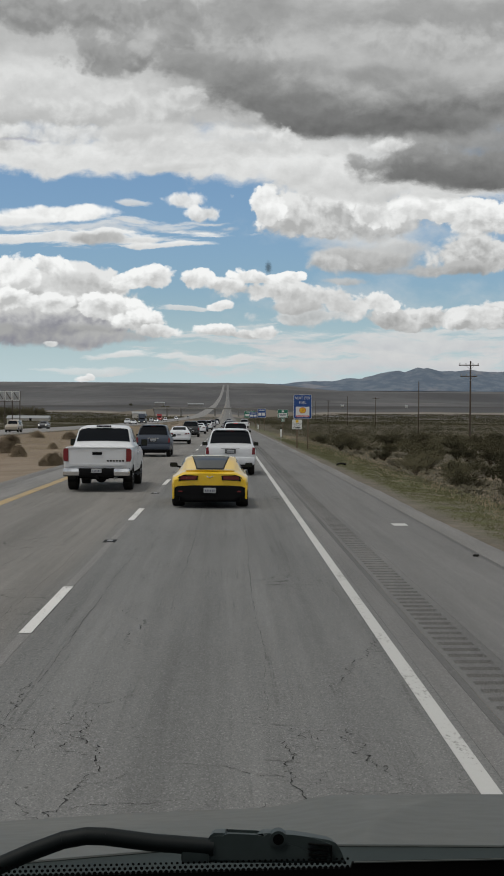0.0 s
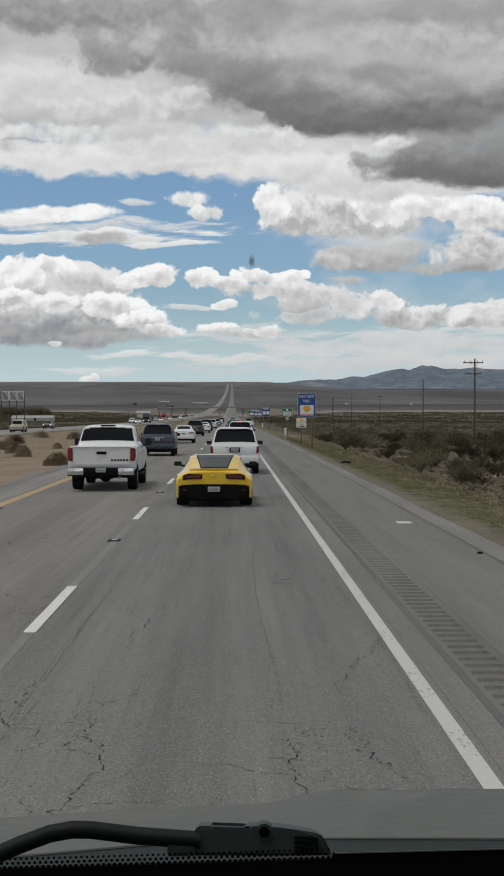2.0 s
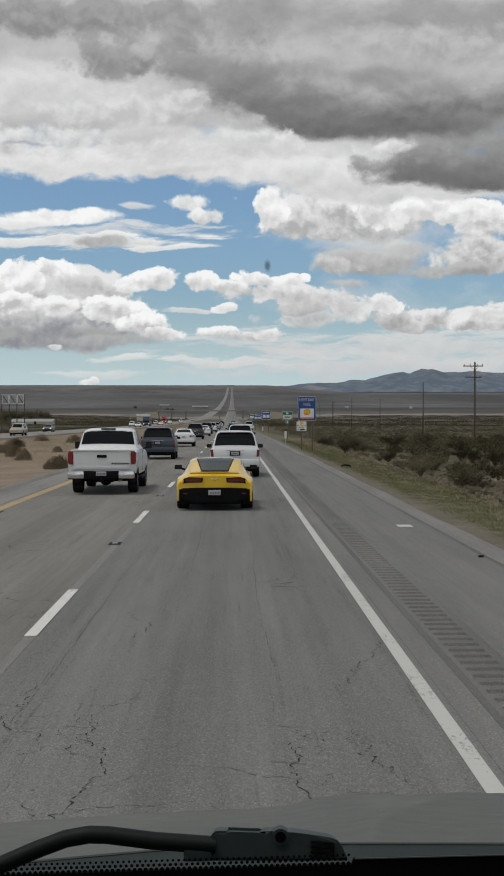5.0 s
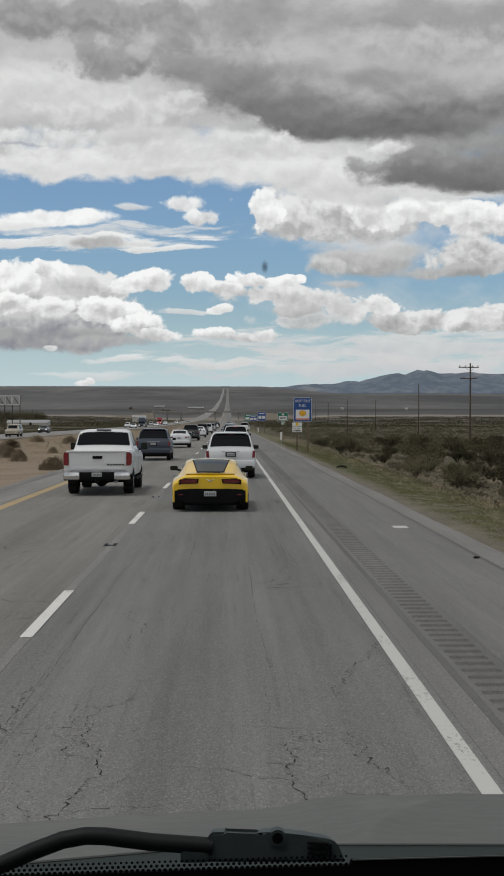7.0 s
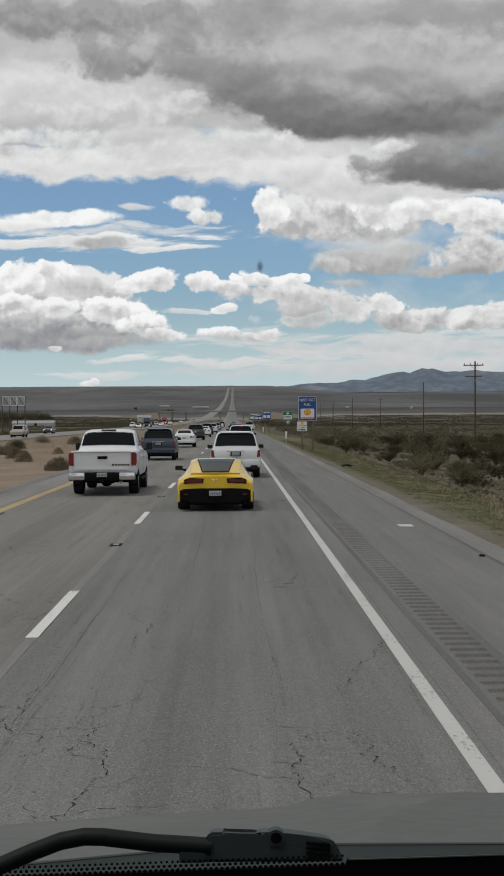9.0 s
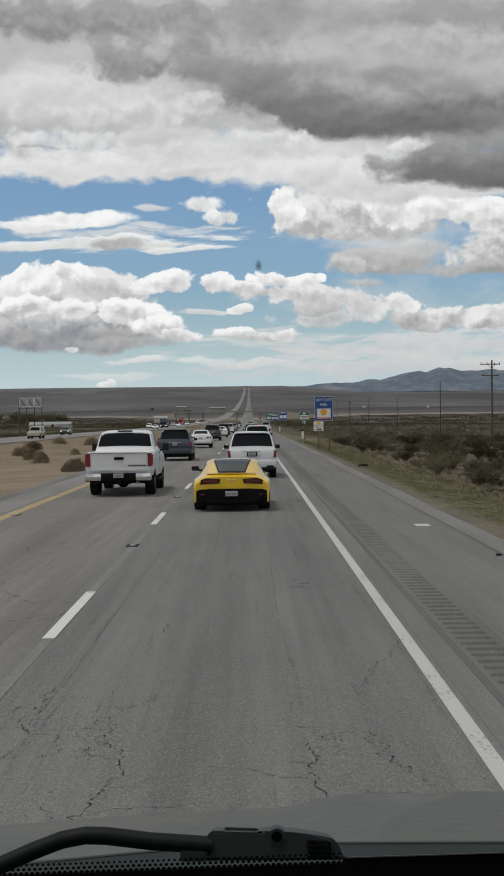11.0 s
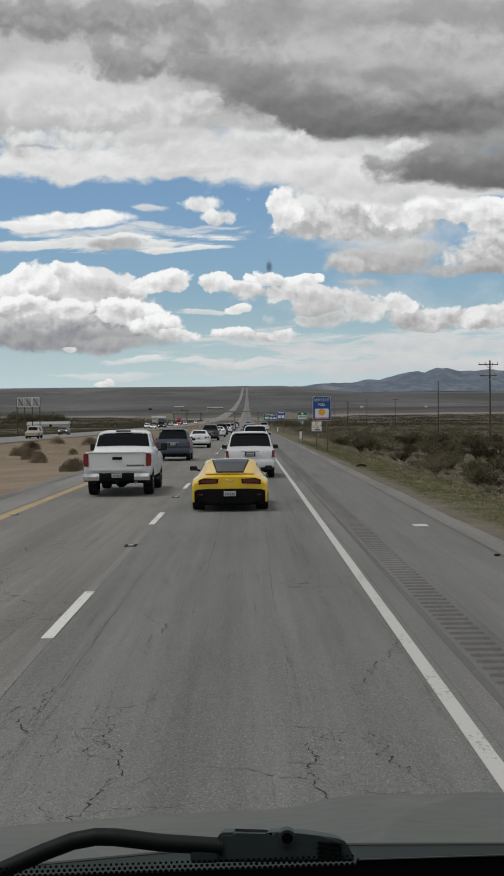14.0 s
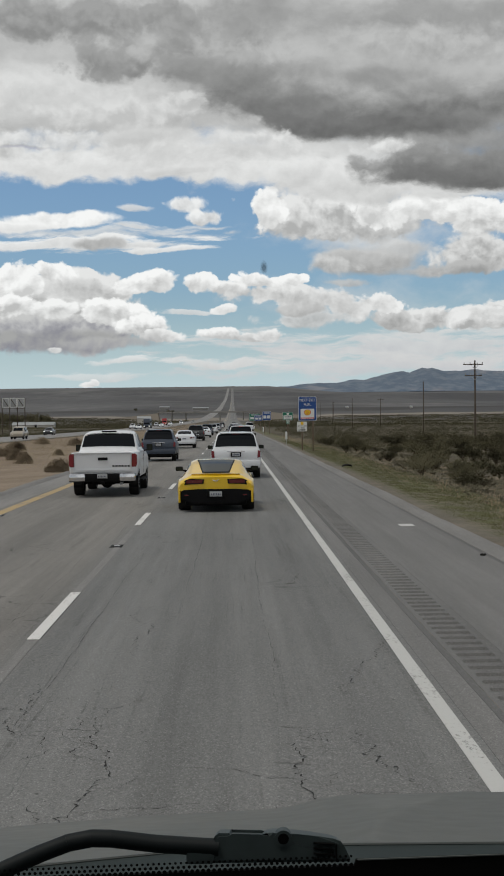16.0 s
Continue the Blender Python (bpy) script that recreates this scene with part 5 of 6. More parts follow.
def wiper():
    hub = Vector((0.039, 1.0, 1.931))
    bm = bmesh.new()
    # arm head: a long rounded cap, low at its right end
    outline = [(-0.0612, -0.0205), (-0.0583, -0.006), (-0.0549, 0.0006), (-0.0519, 0.0026), (-0.0437, 0.0026), (-0.0424, 0.0002), (-0.0183, -0.0008), (-0.014, 0.0022), (-0.0097, 0.0026), (0.0096, 0.0013), (0.0225, -0.0004), (0.0376, -0.003), (0.0427, -0.0052), (0.0462, -0.0103), (0.0500, -0.0190), (0.0495, -0.0210)]
    front = [bm.verts.new((hub.x + x, hub.y - 0.004, hub.z + z - 0.001)) for x, z in outline]
    back = [bm.verts.new((hub.x + x * 0.97, hub.y + 0.026, hub.z + z - 0.007)) for x, z in outline]
    f = bm.faces.new(front)
    g = bm.faces.new(back[::-1])
    n = len(outline)
    for i in range(n):
        bm.faces.new((front[i], back[i], back[(i + 1) % n], front[(i + 1) % n]))
    bmesh.ops.bevel(bm, geom=list(f.edges) + list(g.edges), offset=0.0022, segments=2, affect="EDGES")
    head = part("wiper_head", bm, M["wiper"], own, "dark grey wiper arm head", 30)
    bm = bmesh.new()
    tube(bm, hub + Vector((-0.002, -0.0050, -0.003)), hub + Vector((-0.002, 0.004, -0.003)), 0.0066, 0.0066, 24)
    part("boss", bm, M["wiper"], head)
    # black disc set proud: the nut hole's shade put in as colour
    bm = bmesh.new()
    tube(bm, hub + Vector((-0.002, -0.0056, -0.0028)), hub + Vector((-0.002, 0.0, -0.0028)), 0.0042, 0.0042, 20)
    part("nut_hole", bm, M["hole"], head, "black nut recess")
    # thin black bars: the shade of the grip's grooves put in as colour
    for k in range(4):
        rb = bmesh.new()
        rbox(rb, (hub.x + 0.0298, hub.y - 0.0052, hub.z - 0.0048 - k * 0.0040), (0.0165 - 0.0006 * k, 0.003, 0.0009), 0.0003, 1, Matrix.Translation(hub) @ Matrix.Rotation(radians(4), 4, "Y") @ Matrix.Translation(-hub))
        part("grip_rib", rb, M["hole"], head)
    part("grip_edge", rbox(bmesh.new(), (hub.x + 0.0388, hub.y - 0.0052, hub.z - 0.0135), (0.0010, 0.003, 0.0125), 0.0003, 1), M["hole"], head)
    # arm: bent tube from the head out to the left
    pts = [(-0.052, 0.0, -0.0105), (-0.10, 0.0, -0.0068), (-0.135, 0.0, -0.0022), (-0.150, 0.0, -0.0017), (-0.168, -0.001, -0.0046), (-0.190, -0.002, -0.0125), (-0.227, -0.005, -0.0275), (-0.29, -0.012, -0.0435), (-0.42, -0.03, -0.0585)]
    bm = bmesh.new()
    for a, b in zip(pts, pts[1:]):
        tube(bm, hub + Vector(a), hub + Vector(b), 0.0069, n=12)
        bmesh.ops.create_icosphere(bm, subdivisions=2, radius=0.0069, matrix=Matrix.Translation(hub + Vector(b)))
    part("wiper_arm", bm, M["wiper_arm"], own, "black bent wiper arm")
    bm = bmesh.new()
    rbox(bm, hub + Vector((-0.066, 0.004, -0.015)), (0.022, 0.02, 0.014), 0.003)
    part("arm_hinge", bm, M["wiper"], own)


M["wiper"] = plain("wiper_plastic", (0.036, 0.048, 0.048), 0.55, grain=0.15, scale=90, relief=0.08, shine=0.35)
M["wiper_arm"] = plain("wiper_arm_paint", (0.005, 0.0075, 0.008), 0.6, grain=0.15, scale=90, shine=0.2)
M["hole"] = plain("dark_recess", (0.003, 0.003, 0.003), 0.8, grain=0.1, shine=0.05)
wiper()


def lower_body():
    """Unseen parts added to carry bonnet and cab: nose, floor, plain cab walls and wheels."""
    b = Body([(-2.2, 0.55, 1.5, 1.54, 0.98, 0.9), (-2.1, 0.5, 1.52, 1.56, 1.0, 0.92), (0.50, 0.5, 1.52, 1.56, 1.0, 0.92), (1.0, 0.5, 1.50, 1.54, 1.0, 0.92), (2.0, 0.5, 1.42, 1.46, 1.0, 0.90), (2.22, 0.55, 1.36, 1.40, 0.97, 0.86), (2.36, 0.62, 1.2, 1.24, 0.90, 0.80)], (-1.3, 1.55), 0.42)
    part("lower_body", b.shell(), M["hood"], own)
    # unseen roof, added also to keep sky light off dash and cowl
    bm = bmesh.new()
    rbox(bm, (0, -1.35, 2.78), (1.72, 2.5, 0.06), 0.02)
    part("cab_roof", bm, M["hood"], own)
    box_part("cab_back", (0, -2.15, 2.15), (1.9, 0.06, 1.25), M["hood"], own, 0.02)
    for s in (-1, 1):
        for a, c in (((0.96, 0.55, 1.55), (0.84, -0.12, 2.76)), ((0.97, -2.1, 1.55), (0.85, -2.1, 2.76))):
            bm = bmesh.new()
            tube(bm, (s * a[0], a[1], a[2]), (s * c[0], c[1], c[2]), 0.05, 0.05, 10)
            part("pillar", bm, M["hood"], own)
        for y in (-1.3, 1.55):
            wheel(own, s * 0.84, y, 0.42, 0.28)
    box_part("front_bumper", (0, 2.42, 0.72), (1.9, 0.16, 0.26), M["black"], own, 0.05)


lower_body()


def frit():
    """Dotted black band printed along the foot of the glass."""
    def foot(x):
        return 1.9685 + 0.026 * (x + 0.14) if x < 0.075 else 1.9775 + 0.02 * (x - 0.075)
    bm = bmesh.new()
    last = None
    for x in list(np.linspace(-0.6, 0.074, 12)) + list(np.linspace(0.0751, 0.8, 12)):
        vs = [bm.verts.new((x, y, z)) for y, z in ((0.80, 1.80), (0.80, foot(x)), (0.803, foot(x)), (0.803, 1.80))]
        if last:
            for i in range(4):
                bm.faces.new((last[i], last[(i + 1) % 4], vs[(i + 1) % 4], vs[i]))
        last = vs
    band = part("glass_band", bm, M["hole"], own, "black band along the foot of the windscreen", 0)
    bm = bmesh.new()
    tube(bm, (0.076, 0.7995, foot(0.076) + 0.0004), (0.8, 0.7995, foot(0.8) + 0.0004), 0.0006, n=6)
    part("band_edge", bm, M["seal"], band, "thin grey line along the band")
    bm = bmesh.new()
    for r in range(3):
        for k in range(110):
            x = -0.20 + k * 0.0034 + (r % 2) * 0.0017
            if x > 0.072:
                continue
            bmesh.ops.create_circle(bm, cap_ends=True, segments=8, radius=0.00125 - r * 0.0002, matrix=Matrix.Translation((x, 0.799, foot(x) + 0.0012 + r * 0.0026)) @ Matrix.Rotation(radians(90), 4, "X"))
    part("glass_dots", bm, M["hole"], own, "fine row of printed black dots", 0)


frit()


def smear():
    """A small dark speck stuck on the windscreen."""
    bm = bmesh.new()
    ring = [bm.verts.new((0.0278 + 0.0036 * math.cos(a) - 0.0018 * math.sin(a), 1.03, 2.3722 + 0.0072 * math.sin(a))) for a in np.linspace(0, 2 * math.pi, 25)[:-1]]
    bm.faces.new(ring)
    def build(n, b, t):
        q = n.vec("SUBTRACT", n.add("ShaderNodeTexCoord"), (0.5, 0.5, 0.5))
        q = n.vec("MULTIPLY", q, (1.0, 0.0, 1.0))
        r = n.vec("LENGTH", n.vec("ADD", q, n.vec("SCALE", n.vec("SUBTRACT", n.noise(where(n), 500.0, 3.0, out=1), (0.5, 0.5, 0.5)))), out=1)
        r.node.inputs[0].links[0].from_node.inputs[1].links[0].from_node.inputs[3].default_value = 0.22
        put(n, b, Base_Color=(0.03, 0.03, 0.03, 1), Roughness=0.9, Alpha=n.ramp(r, 0.05, 0.46, 0.62, 0.0))
    ob = finish("insect_speck", bm, material("speck", build))
    tagged(ob, "small dark smudge stuck on the windscreen", "smudge")


smear()

# ---------------------------------------------------------------- signs and poles


def lettering(text, size, at, mat, parent, squeeze=1.0):
    """Raised letters that face the traffic, centred on a point."""
    cu = bpy.data.curves.new("lettering", "FONT")
    cu.body, cu.size, cu.align_x, cu.align_y, cu.extrude = text, size, "CENTER", "CENTER", 0.002
    tmp = bpy.data.objects.new("lettering", cu)
    scene.collection.objects.link(tmp)
    me = bpy.data.meshes.new_from_object(tmp.evaluated_get(bpy.context.evaluated_depsgraph_get()))
    bpy.data.objects.remove(tmp)
    bpy.data.curves.remove(cu)
    me.materials.clear()
    me.materials.append(mat)
    me.transform(Matrix.Diagonal((squeeze, 1, 1, 1)))
    ob = new("lettering", me)
    ob.parent = parent
    ob.matrix_basis = pose(*at, 90, 0, 0)
    return ob


def panel(bm, w, h, r, y, x=0.0, z=0.0, depth=0.01, n=5):
    """A sheet with round corners, in the xz plane."""
    pts = []
    for cx, cz, a0 in ((w / 2 - r, h / 2 - r, 0), (-w / 2 + r, h / 2 - r, 90), (-w / 2 + r, -h / 2 + r, 180), (w / 2 - r, -h / 2 + r, 270)):
        for k in range(n + 1):
            a = radians(a0 + 90 * k / n)
            pts.append((x + cx + r * math.cos(a), z + cz + r * math.sin(a)))
    front = [bm.verts.new((px, y, pz)) for px, pz in pts]
    back = [bm.verts.new((px, y + depth, pz)) for px, pz in pts]
    bm.faces.new(front)
    bm.faces.new(back[::-1])
    m = len(pts)
    for i in range(m):
        bm.faces.new((front[i], back[i], back[(i + 1) % m], front[(i + 1) % m]))
    return bm


def scallop(parent, x, y, z, s, y_mat, r_mat):
    """A plain fan shape in yellow on a red outline."""
    for name, k, mat, dy in (("fan_outline", 1.0, r_mat, 0.0), ("fan", 0.86, y_mat, -0.004)):
        bm = bmesh.new()
        pts = [(-0.16, -0.40), (-0.30, -0.30)]
        for a in range(13):
            t = radians(205 - a * 230 / 12)
            lobe = 1.0 + 0.05 * (a % 2)
            pts.append((0.50 * lobe * math.cos(t), 0.05 + 0.42 * lobe * math.sin(t)))
        pts += [(0.30, -0.30), (0.16, -0.40)]
        f = [bm.verts.new((x + px * s * k, y + dy, z + pz * s * k)) for px, pz in pts]
        b = [bm.verts.new((x + px * s * k, y + dy + 0.004, z + pz * s * k)) for px, pz in pts]
        bm.faces.new(f)
        n = len(pts)
        for i in range(n):
            bm.faces.new((f[i], b[i], b[(i + 1) % n], f[(i + 1) % n]))
        part(name, bm, mat, parent, smooth=0)
    for k in range(5):
        a = radians(50 + 20 * k)
        bm = bmesh.new()
        tube(bm, (x + 0.06 * s * math.cos(a), y - 0.006, z - 0.28 * s), (x + 0.36 * s * math.cos(a), y - 0.006, z - 0.02 * s + 0.34 * s * math.sin(a)), 0.008 * s, 0.012 * s, 5)
        part("fan_rib", bm, r_mat, parent)


def sign_post(parent, x, z0, z1, mat=None, s=0.10, y=0.06):
    box_part("post", (x, y, (z0 + z1) / 2), (s, s, z1 - z0), mat or M["wood"], parent, 0.008)


def fuel_sign(x, y):
    g = float(land(x, y))
    s = tagged(empty("fuel_sign", (x, y, g)), "blue next exit fuel sign on two wooden posts", "road sign")
    w, h = 1.40, 1.86
    zc = 3.06 - g
    for px in (-0.42, 0.42):
        sign_post(s, px, -0.3, zc + h / 2 - 0.15)
    rim = part("board_rim", panel(bmesh.new(), w, h, 0.10, 0.0, 0, zc, 0.006), M["sign_white"], s, "thin white border")
    board = part("board", panel(bmesh.new(), w - 0.05, h - 0.05, 0.09, -0.006, 0, zc, 0.008), M["sign_blue"], s, "blue sign board with white words")
    lettering("NEXT EXIT", 0.30, (0, -0.012, zc + 0.66), M["sign_white"], board, 0.82)
    lettering("FUEL", 0.30, (0, -0.012, zc + 0.31), M["sign_white"], board, 0.85)
    logo = part("logo_panel", panel(bmesh.new(), 1.06, 0.80, 0.04, -0.014, 0, zc - 0.40, 0.008), M["sign_white"], s, "white plate with a yellow fan shape")
    scallop(logo, 0, -0.020, zc - 0.30, 0.52, M["logo_yellow"], M["logo_red"])
    box_part("logo_strip", (0, -0.018, zc - 0.73), (1.02, 0.006, 0.11), M["logo_red"], logo, 0)
    for k in range(7):
        box_part("strip_bar", (-0.40 + k * 0.133, -0.022, zc - 0.73), (0.10, 0.003, 0.045), M["sign_white"], logo, 0)
    # the smaller plate on the near post
    zc2 = 1.70 - g
    pl = part("notice", panel(bmesh.new(), 0.76, 0.74, 0.04, -0.02, -0.42, zc2, 0.008), M["sign_white"], s, "white notice with black words")
    box_part("notice_mark", (-0.42, -0.024, zc2 + 0.24), (0.21, 0.004, 0.21), M["logo_yellow"], pl, 0)
    for k, text in enumerate(("GAS STATION", "IS OPEN")):
        lettering(text, 0.13, (-0.42, -0.023, zc2 + 0.04 - k * 0.155), M["black"], pl, 0.86)
    lettering("AT", 0.13, (-0.66, -0.023, zc2 - 0.27), M["black"], pl, 0.86)
    box_part("notice_bar", (-0.36, -0.0225, zc2 - 0.27), (0.38, 0.003, 0.085), M["black"], pl, 0)
    return s


fuel_sign(5.75, 100.0)


def adopt_sign(x, y):
    g = float(land(x, y))
    s = tagged(empty("sponsor_sign", (x, y, g)), "green and white roadside sign on a single post", "road sign")
    zc = 2.68 - g
    sign_post(s, 0.0, -0.3, zc + 0.3)
    part("board_rim", panel(bmesh.new(), 1.30, 1.0, 0.05, 0.0, 0, zc, 0.006), M["sign_white"], s)
    b = part("board", panel(bmesh.new(), 1.25, 0.95, 0.045, -0.006, 0, zc, 0.008), M["sign_green"], s, "green board")
    part("name_plate", panel(bmesh.new(), 1.06, 0.50, 0.03, -0.012, 0, zc - 0.16, 0.006), M["sign_white"], b, "white name plate")
    part("emblem", panel(bmesh.new(), 0.30, 0.24, 0.10, -0.012, 0, zc + 0.29, 0.006), M["sign_white"], b)
    for k in range(2):
        box_part("text_bar", (0, -0.017, zc - 0.08 - k * 0.16), (0.86 - 0.2 * k, 0.004, 0.06), M["ink"], b, 0)
    part("sub_plate_rim", panel(bmesh.new(), 0.40, 0.46, 0.03, 0.0, 0, zc - 0.77, 0.006), M["sign_white"], s)
    sub = part("sub_plate", panel(bmesh.new(), 0.35, 0.41, 0.03, -0.006, 0, zc - 0.77, 0.006), M["sign_green"], s)
    box_part("text_bar", (0, -0.012, zc - 0.77), (0.14, 0.004, 0.26), M["sign_white"], sub, 0)


adopt_sign(6.9, 163.0)


def service_sign(x, y, w, h, mat, label, name="service_sign"):
    g = float(land(x, y))
    s = tagged(empty(name, (x, y, g)), label, "road sign")
    zc = 2.25 + h / 2 + float(profile(y)) - g + 0.1
    for px in (-w * 0.3, w * 0.3):
        sign_post(s, px, -0.3, zc + h / 2 - 0.1)
    part("board_rim", panel(bmesh.new(), w, h, 0.1, 0, 0, zc, 0.006), M["sign_white"], s)
    b = part("board", panel(bmesh.new(), w - 0.06, h - 0.06, 0.09, -0.006, 0, zc, 0.008), mat, s)
    box_part("text_bar", (0, -0.012, zc + h * 0.33), (w * 0.7, 0.004, h * 0.1), M["sign_white"], b, 0)
    for k in range(2):
        box_part("logo_plate", ((k - 0.5) * w * 0.44, -0.012, zc - h * 0.12), (w * 0.36, 0.004, h * 0.34), M["sign_white"], b, 0)


service_sign(6.5, 250.0, 1.6, 1.7, M["sign_blue"], "blue services sign on two posts beyond the brush")
service_sign(6.2, 318.0, 1.9, 1.4, M["sign_blue"], "wide blue services sign on two posts")
service_sign(7.0, 420.0, 3.4, 2.2, M["sign_green"], "large green guide sign far down the road", "guide_sign")


def delineator(x, y):
    g = float(land(x, y))
    d = tagged(empty("delineator", (x, y, g)), "white flat roadside marker post with a black top", "marker post", "marker posts")
    bm = bmesh.new()
    tube(bm, (0, 0, -0.2), (0, 0, 0.55), 0.022, n=8)
    part("post", bm, M["steel"], d)
    bm = bmesh.new()
    rbox(bm, (0, 0, 0.92), (0.19, 0.05, 0.78), 0.02)
    pl = part("blade", bm, M["sign_white"], d, "white plastic blade")
    box_part("cap", (0, 0, 1.29), (0.194, 0.054, 0.07), M["black"], pl, 0.015, "black cap")
    return d


first = delineator(5.0, 122.0)
for y in (214.0, 306.0):
    copy_thing(first, pose(5.0, y, float(land(5.0, y))))


def utility_pole(x, y, h, arms, label):
    g = float(land(x, y))
    p = tagged(empty("utility_pole", (x, y, g - 0.2)), label, "utility pole", "utility poles")
    bm = bmesh.new()
    tube(bm, (0, 0, 0), (0, 0, h + 0.2), 0.145, 0.10, 12)
    part("pole", bm, M["pole"], p)
    for k in range(arms):
        z = h - 0.35 - k * 1.5
        w = 2.7 if k == 0 else 2.3
        arm = box_part("crossarm", (-0.25 if arms > 1 else 0, -0.14, z), (w, 0.10, 0.13), M["pole"], p, 0.01)
        for s in (-0.45, -0.15, 0.2, 0.46):
            bm = bmesh.new()
            tube(bm, ((-0.25 if arms > 1 else 0) + s * w, -0.14, z + 0.06), ((-0.25 if arms > 1 else 0) + s * w, -0.14, z + 0.30), 0.055, 0.04, 8)
            part("insulator", bm, M["concrete"], arm)
        for s in (-1, 1):
            bm = bmesh.new()
            tube(bm, (0, -0.12, z - 0.6), (s * 0.55 - 0.1, -0.14, z - 0.03), 0.022, n=6)
            part("brace", bm, M["steel"], arm)
    return p


utility_pole(32.6, 174, 11.0, 2, "dark wooden utility pole with two crossarms")
utility_pole(44.2, 300, 12.0, 0, "plain dark wooden utility pole")
utility_pole(48.4, 525, 12.0, 0, "plain dark wooden utility pole")
utility_pole(61.0, 535, 12.0, 1, "dark wooden utility pole with one crossarm")
utility_pole(54.0, 700, 12.5, 0, "plain dark wooden utility pole")
utility_pole(58.0, 860, 12.5, 0, "plain dark wooden utility pole")
utility_pole(70.0, 900, 12.5, 1, "dark wooden utility pole with one crossarm")


def billboard(x, y):
    g = float(land(x, y))
    b = tagged(empty("billboard", (x, y, g)), "pale open billboard frame of three panels on posts", "billboard")
    for k in range(4):
        bm = bmesh.new()
        tube(bm, (-2.1 + k * 1.4, 0.1, -0.3), (-2.1 + k * 1.4, 0.1, 6.9), 0.09, n=8)
        part("post", bm, M["pole"], b)
    for k in range(3):
        x0 = -1.4 + k * 1.4
        bm = bmesh.new()
        for cx, cz, sx, sz in ((-0.6, 6.2, 0.12, 1.7), (0.6, 6.2, 0.12, 1.7), (0, 7.0, 1.3, 0.12), (0, 5.4, 1.3, 0.12)):
            rbox(bm, (x0 + cx, 0, cz), (sx, 0.08, sz), 0.01, 1)
        fr = part("panel_frame", bm, M["sign_white"], b, "white panel frame")
        box_part("panel", (x0, 0.03, 6.2), (1.1, 0.03, 1.5), M["steel"], fr, 0.005)
        bm = bmesh.new()
        tube(bm, (x0 - 0.42, -0.02, 6.85), (x0 + 0.42, -0.02, 5.55), 0.07, n=6)
        part("brace", bm, M["pole"], fr, "dark diagonal brace")
    box_part("catwalk", (0, -0.3, 5.1), (4.4, 0.5, 0.08), M["pole"], b, 0.01)


billboard(-40.5, 240.0)


def overpass(y):
    z = float(profile(y))
    o = tagged(empty("overpass", (0, y, z)), "low pale concrete overpass crossing the highway", "bridge")
    box_part("deck", (-16, 0, 6.2), (96, 9.0, 0.6), M["concrete"], o, 0.05)
    for s in (-1, 1):
        box_part("parapet", (-16, s * 4.4, 6.8), (96, 0.25, 0.6), M["concrete"], o, 0.02)
    for x in (-52, -40, -11, 9, 24):
        bm = bmesh.new()
        for dy in (-2.6, 2.6):
            tube(bm, (x, dy, -0.5), (x, dy, 5.9), 0.6, n=12)
        rbox(bm, (x, 0, 5.6), (1.4, 8.0, 0.6), 0.05)
        part("pier", bm, M["concrete"], o)
    for s in (-1, 1):
        bm = bmesh.new()
        vs = [bm.verts.new(p) for p in ((-16 + s * 46, -9, -1), (-16 + s * 46, 9, -1), (-16 + s * 48, 5, 5.9), (-16 + s * 48, -5, 5.9), (-16 + s * 110, -9, -1), (-16 + s * 110, 9, -1))]
        for f in ((0, 1, 2, 3), (3, 2, 5, 4), (0, 3, 4), (1, 5, 2), (0, 4, 5, 1)):
            bm.faces.new([vs[i] for i in f])
        part("abutment", bm, M["desert"], o, smooth=0)


overpass(1110.0)


def shed(x, y, w, d, h, wall, label, name="building"):
    g = float(land(x, y))
    b = tagged(empty(name, (x, y, g)), label, "building", "far buildings")
    box_part("wall", (0, 0, h / 2 - 0.3), (w, d, h + 0.6), wall, b, 0.03)
    bm = bmesh.new()
    vs = [bm.verts.new(p) for p in ((-w / 2 - 0.4, -d / 2 - 0.4, h + 0.01), (w / 2 + 0.4, -d / 2 - 0.4, h + 0.01), (w / 2 + 0.4, d / 2 + 0.4, h + 0.01), (-w / 2 - 0.4, d / 2 + 0.4, h + 0.01), (-w / 2 - 0.4, 0, h + 1.4), (w / 2 + 0.4, 0, h + 1.4))]
    for f in ((0, 1, 5, 4), (2, 3, 4, 5), (0, 4, 3), (1, 2, 5), (3, 2, 1, 0)):
        bm.faces.new([vs[i] for i in f])
    part("roof", bm, M["steel"], b, smooth=0)
    n = max(2, int(w / 5)) if y < 500 else 0
    for k in range(n):
        box_part("window", (-w / 2 + (k + 0.5) * w / n, -d / 2 - 0.02, h * 0.55), (1.6, 0.06, 1.2), M["glass"], b, 0.01)
    if y < 1000:
        box_part("door", (w * 0.07, -d / 2 - 0.03, 1.05), (1.1, 0.08, 2.1), M["black"], b, 0.01)


shed(-62.0, 905.0, 9, 5, 3.4, M["wall_pale"], "small white flat building beyond the oncoming road")
shed(-46.0, 1850.0, 22, 10, 3.0, M["concrete"], "long pale building at the far junction")
shed(-100.0, 1900.0, 14, 9, 3.4, M["concrete"], "pale grey building at the far junction")
shed(150.0, 1700.0, 3.4, 3, 1.5, M["wall_pale"], "pale low building on the plain")
shed(215.0, 1560.0, 2.6, 3, 1.5, M["wall_pale"], "small pale house on the plain")
shed(-98.0, 640.0, 20, 8, 1.9, M["wall_pale"], "pale low building beside dark trees")


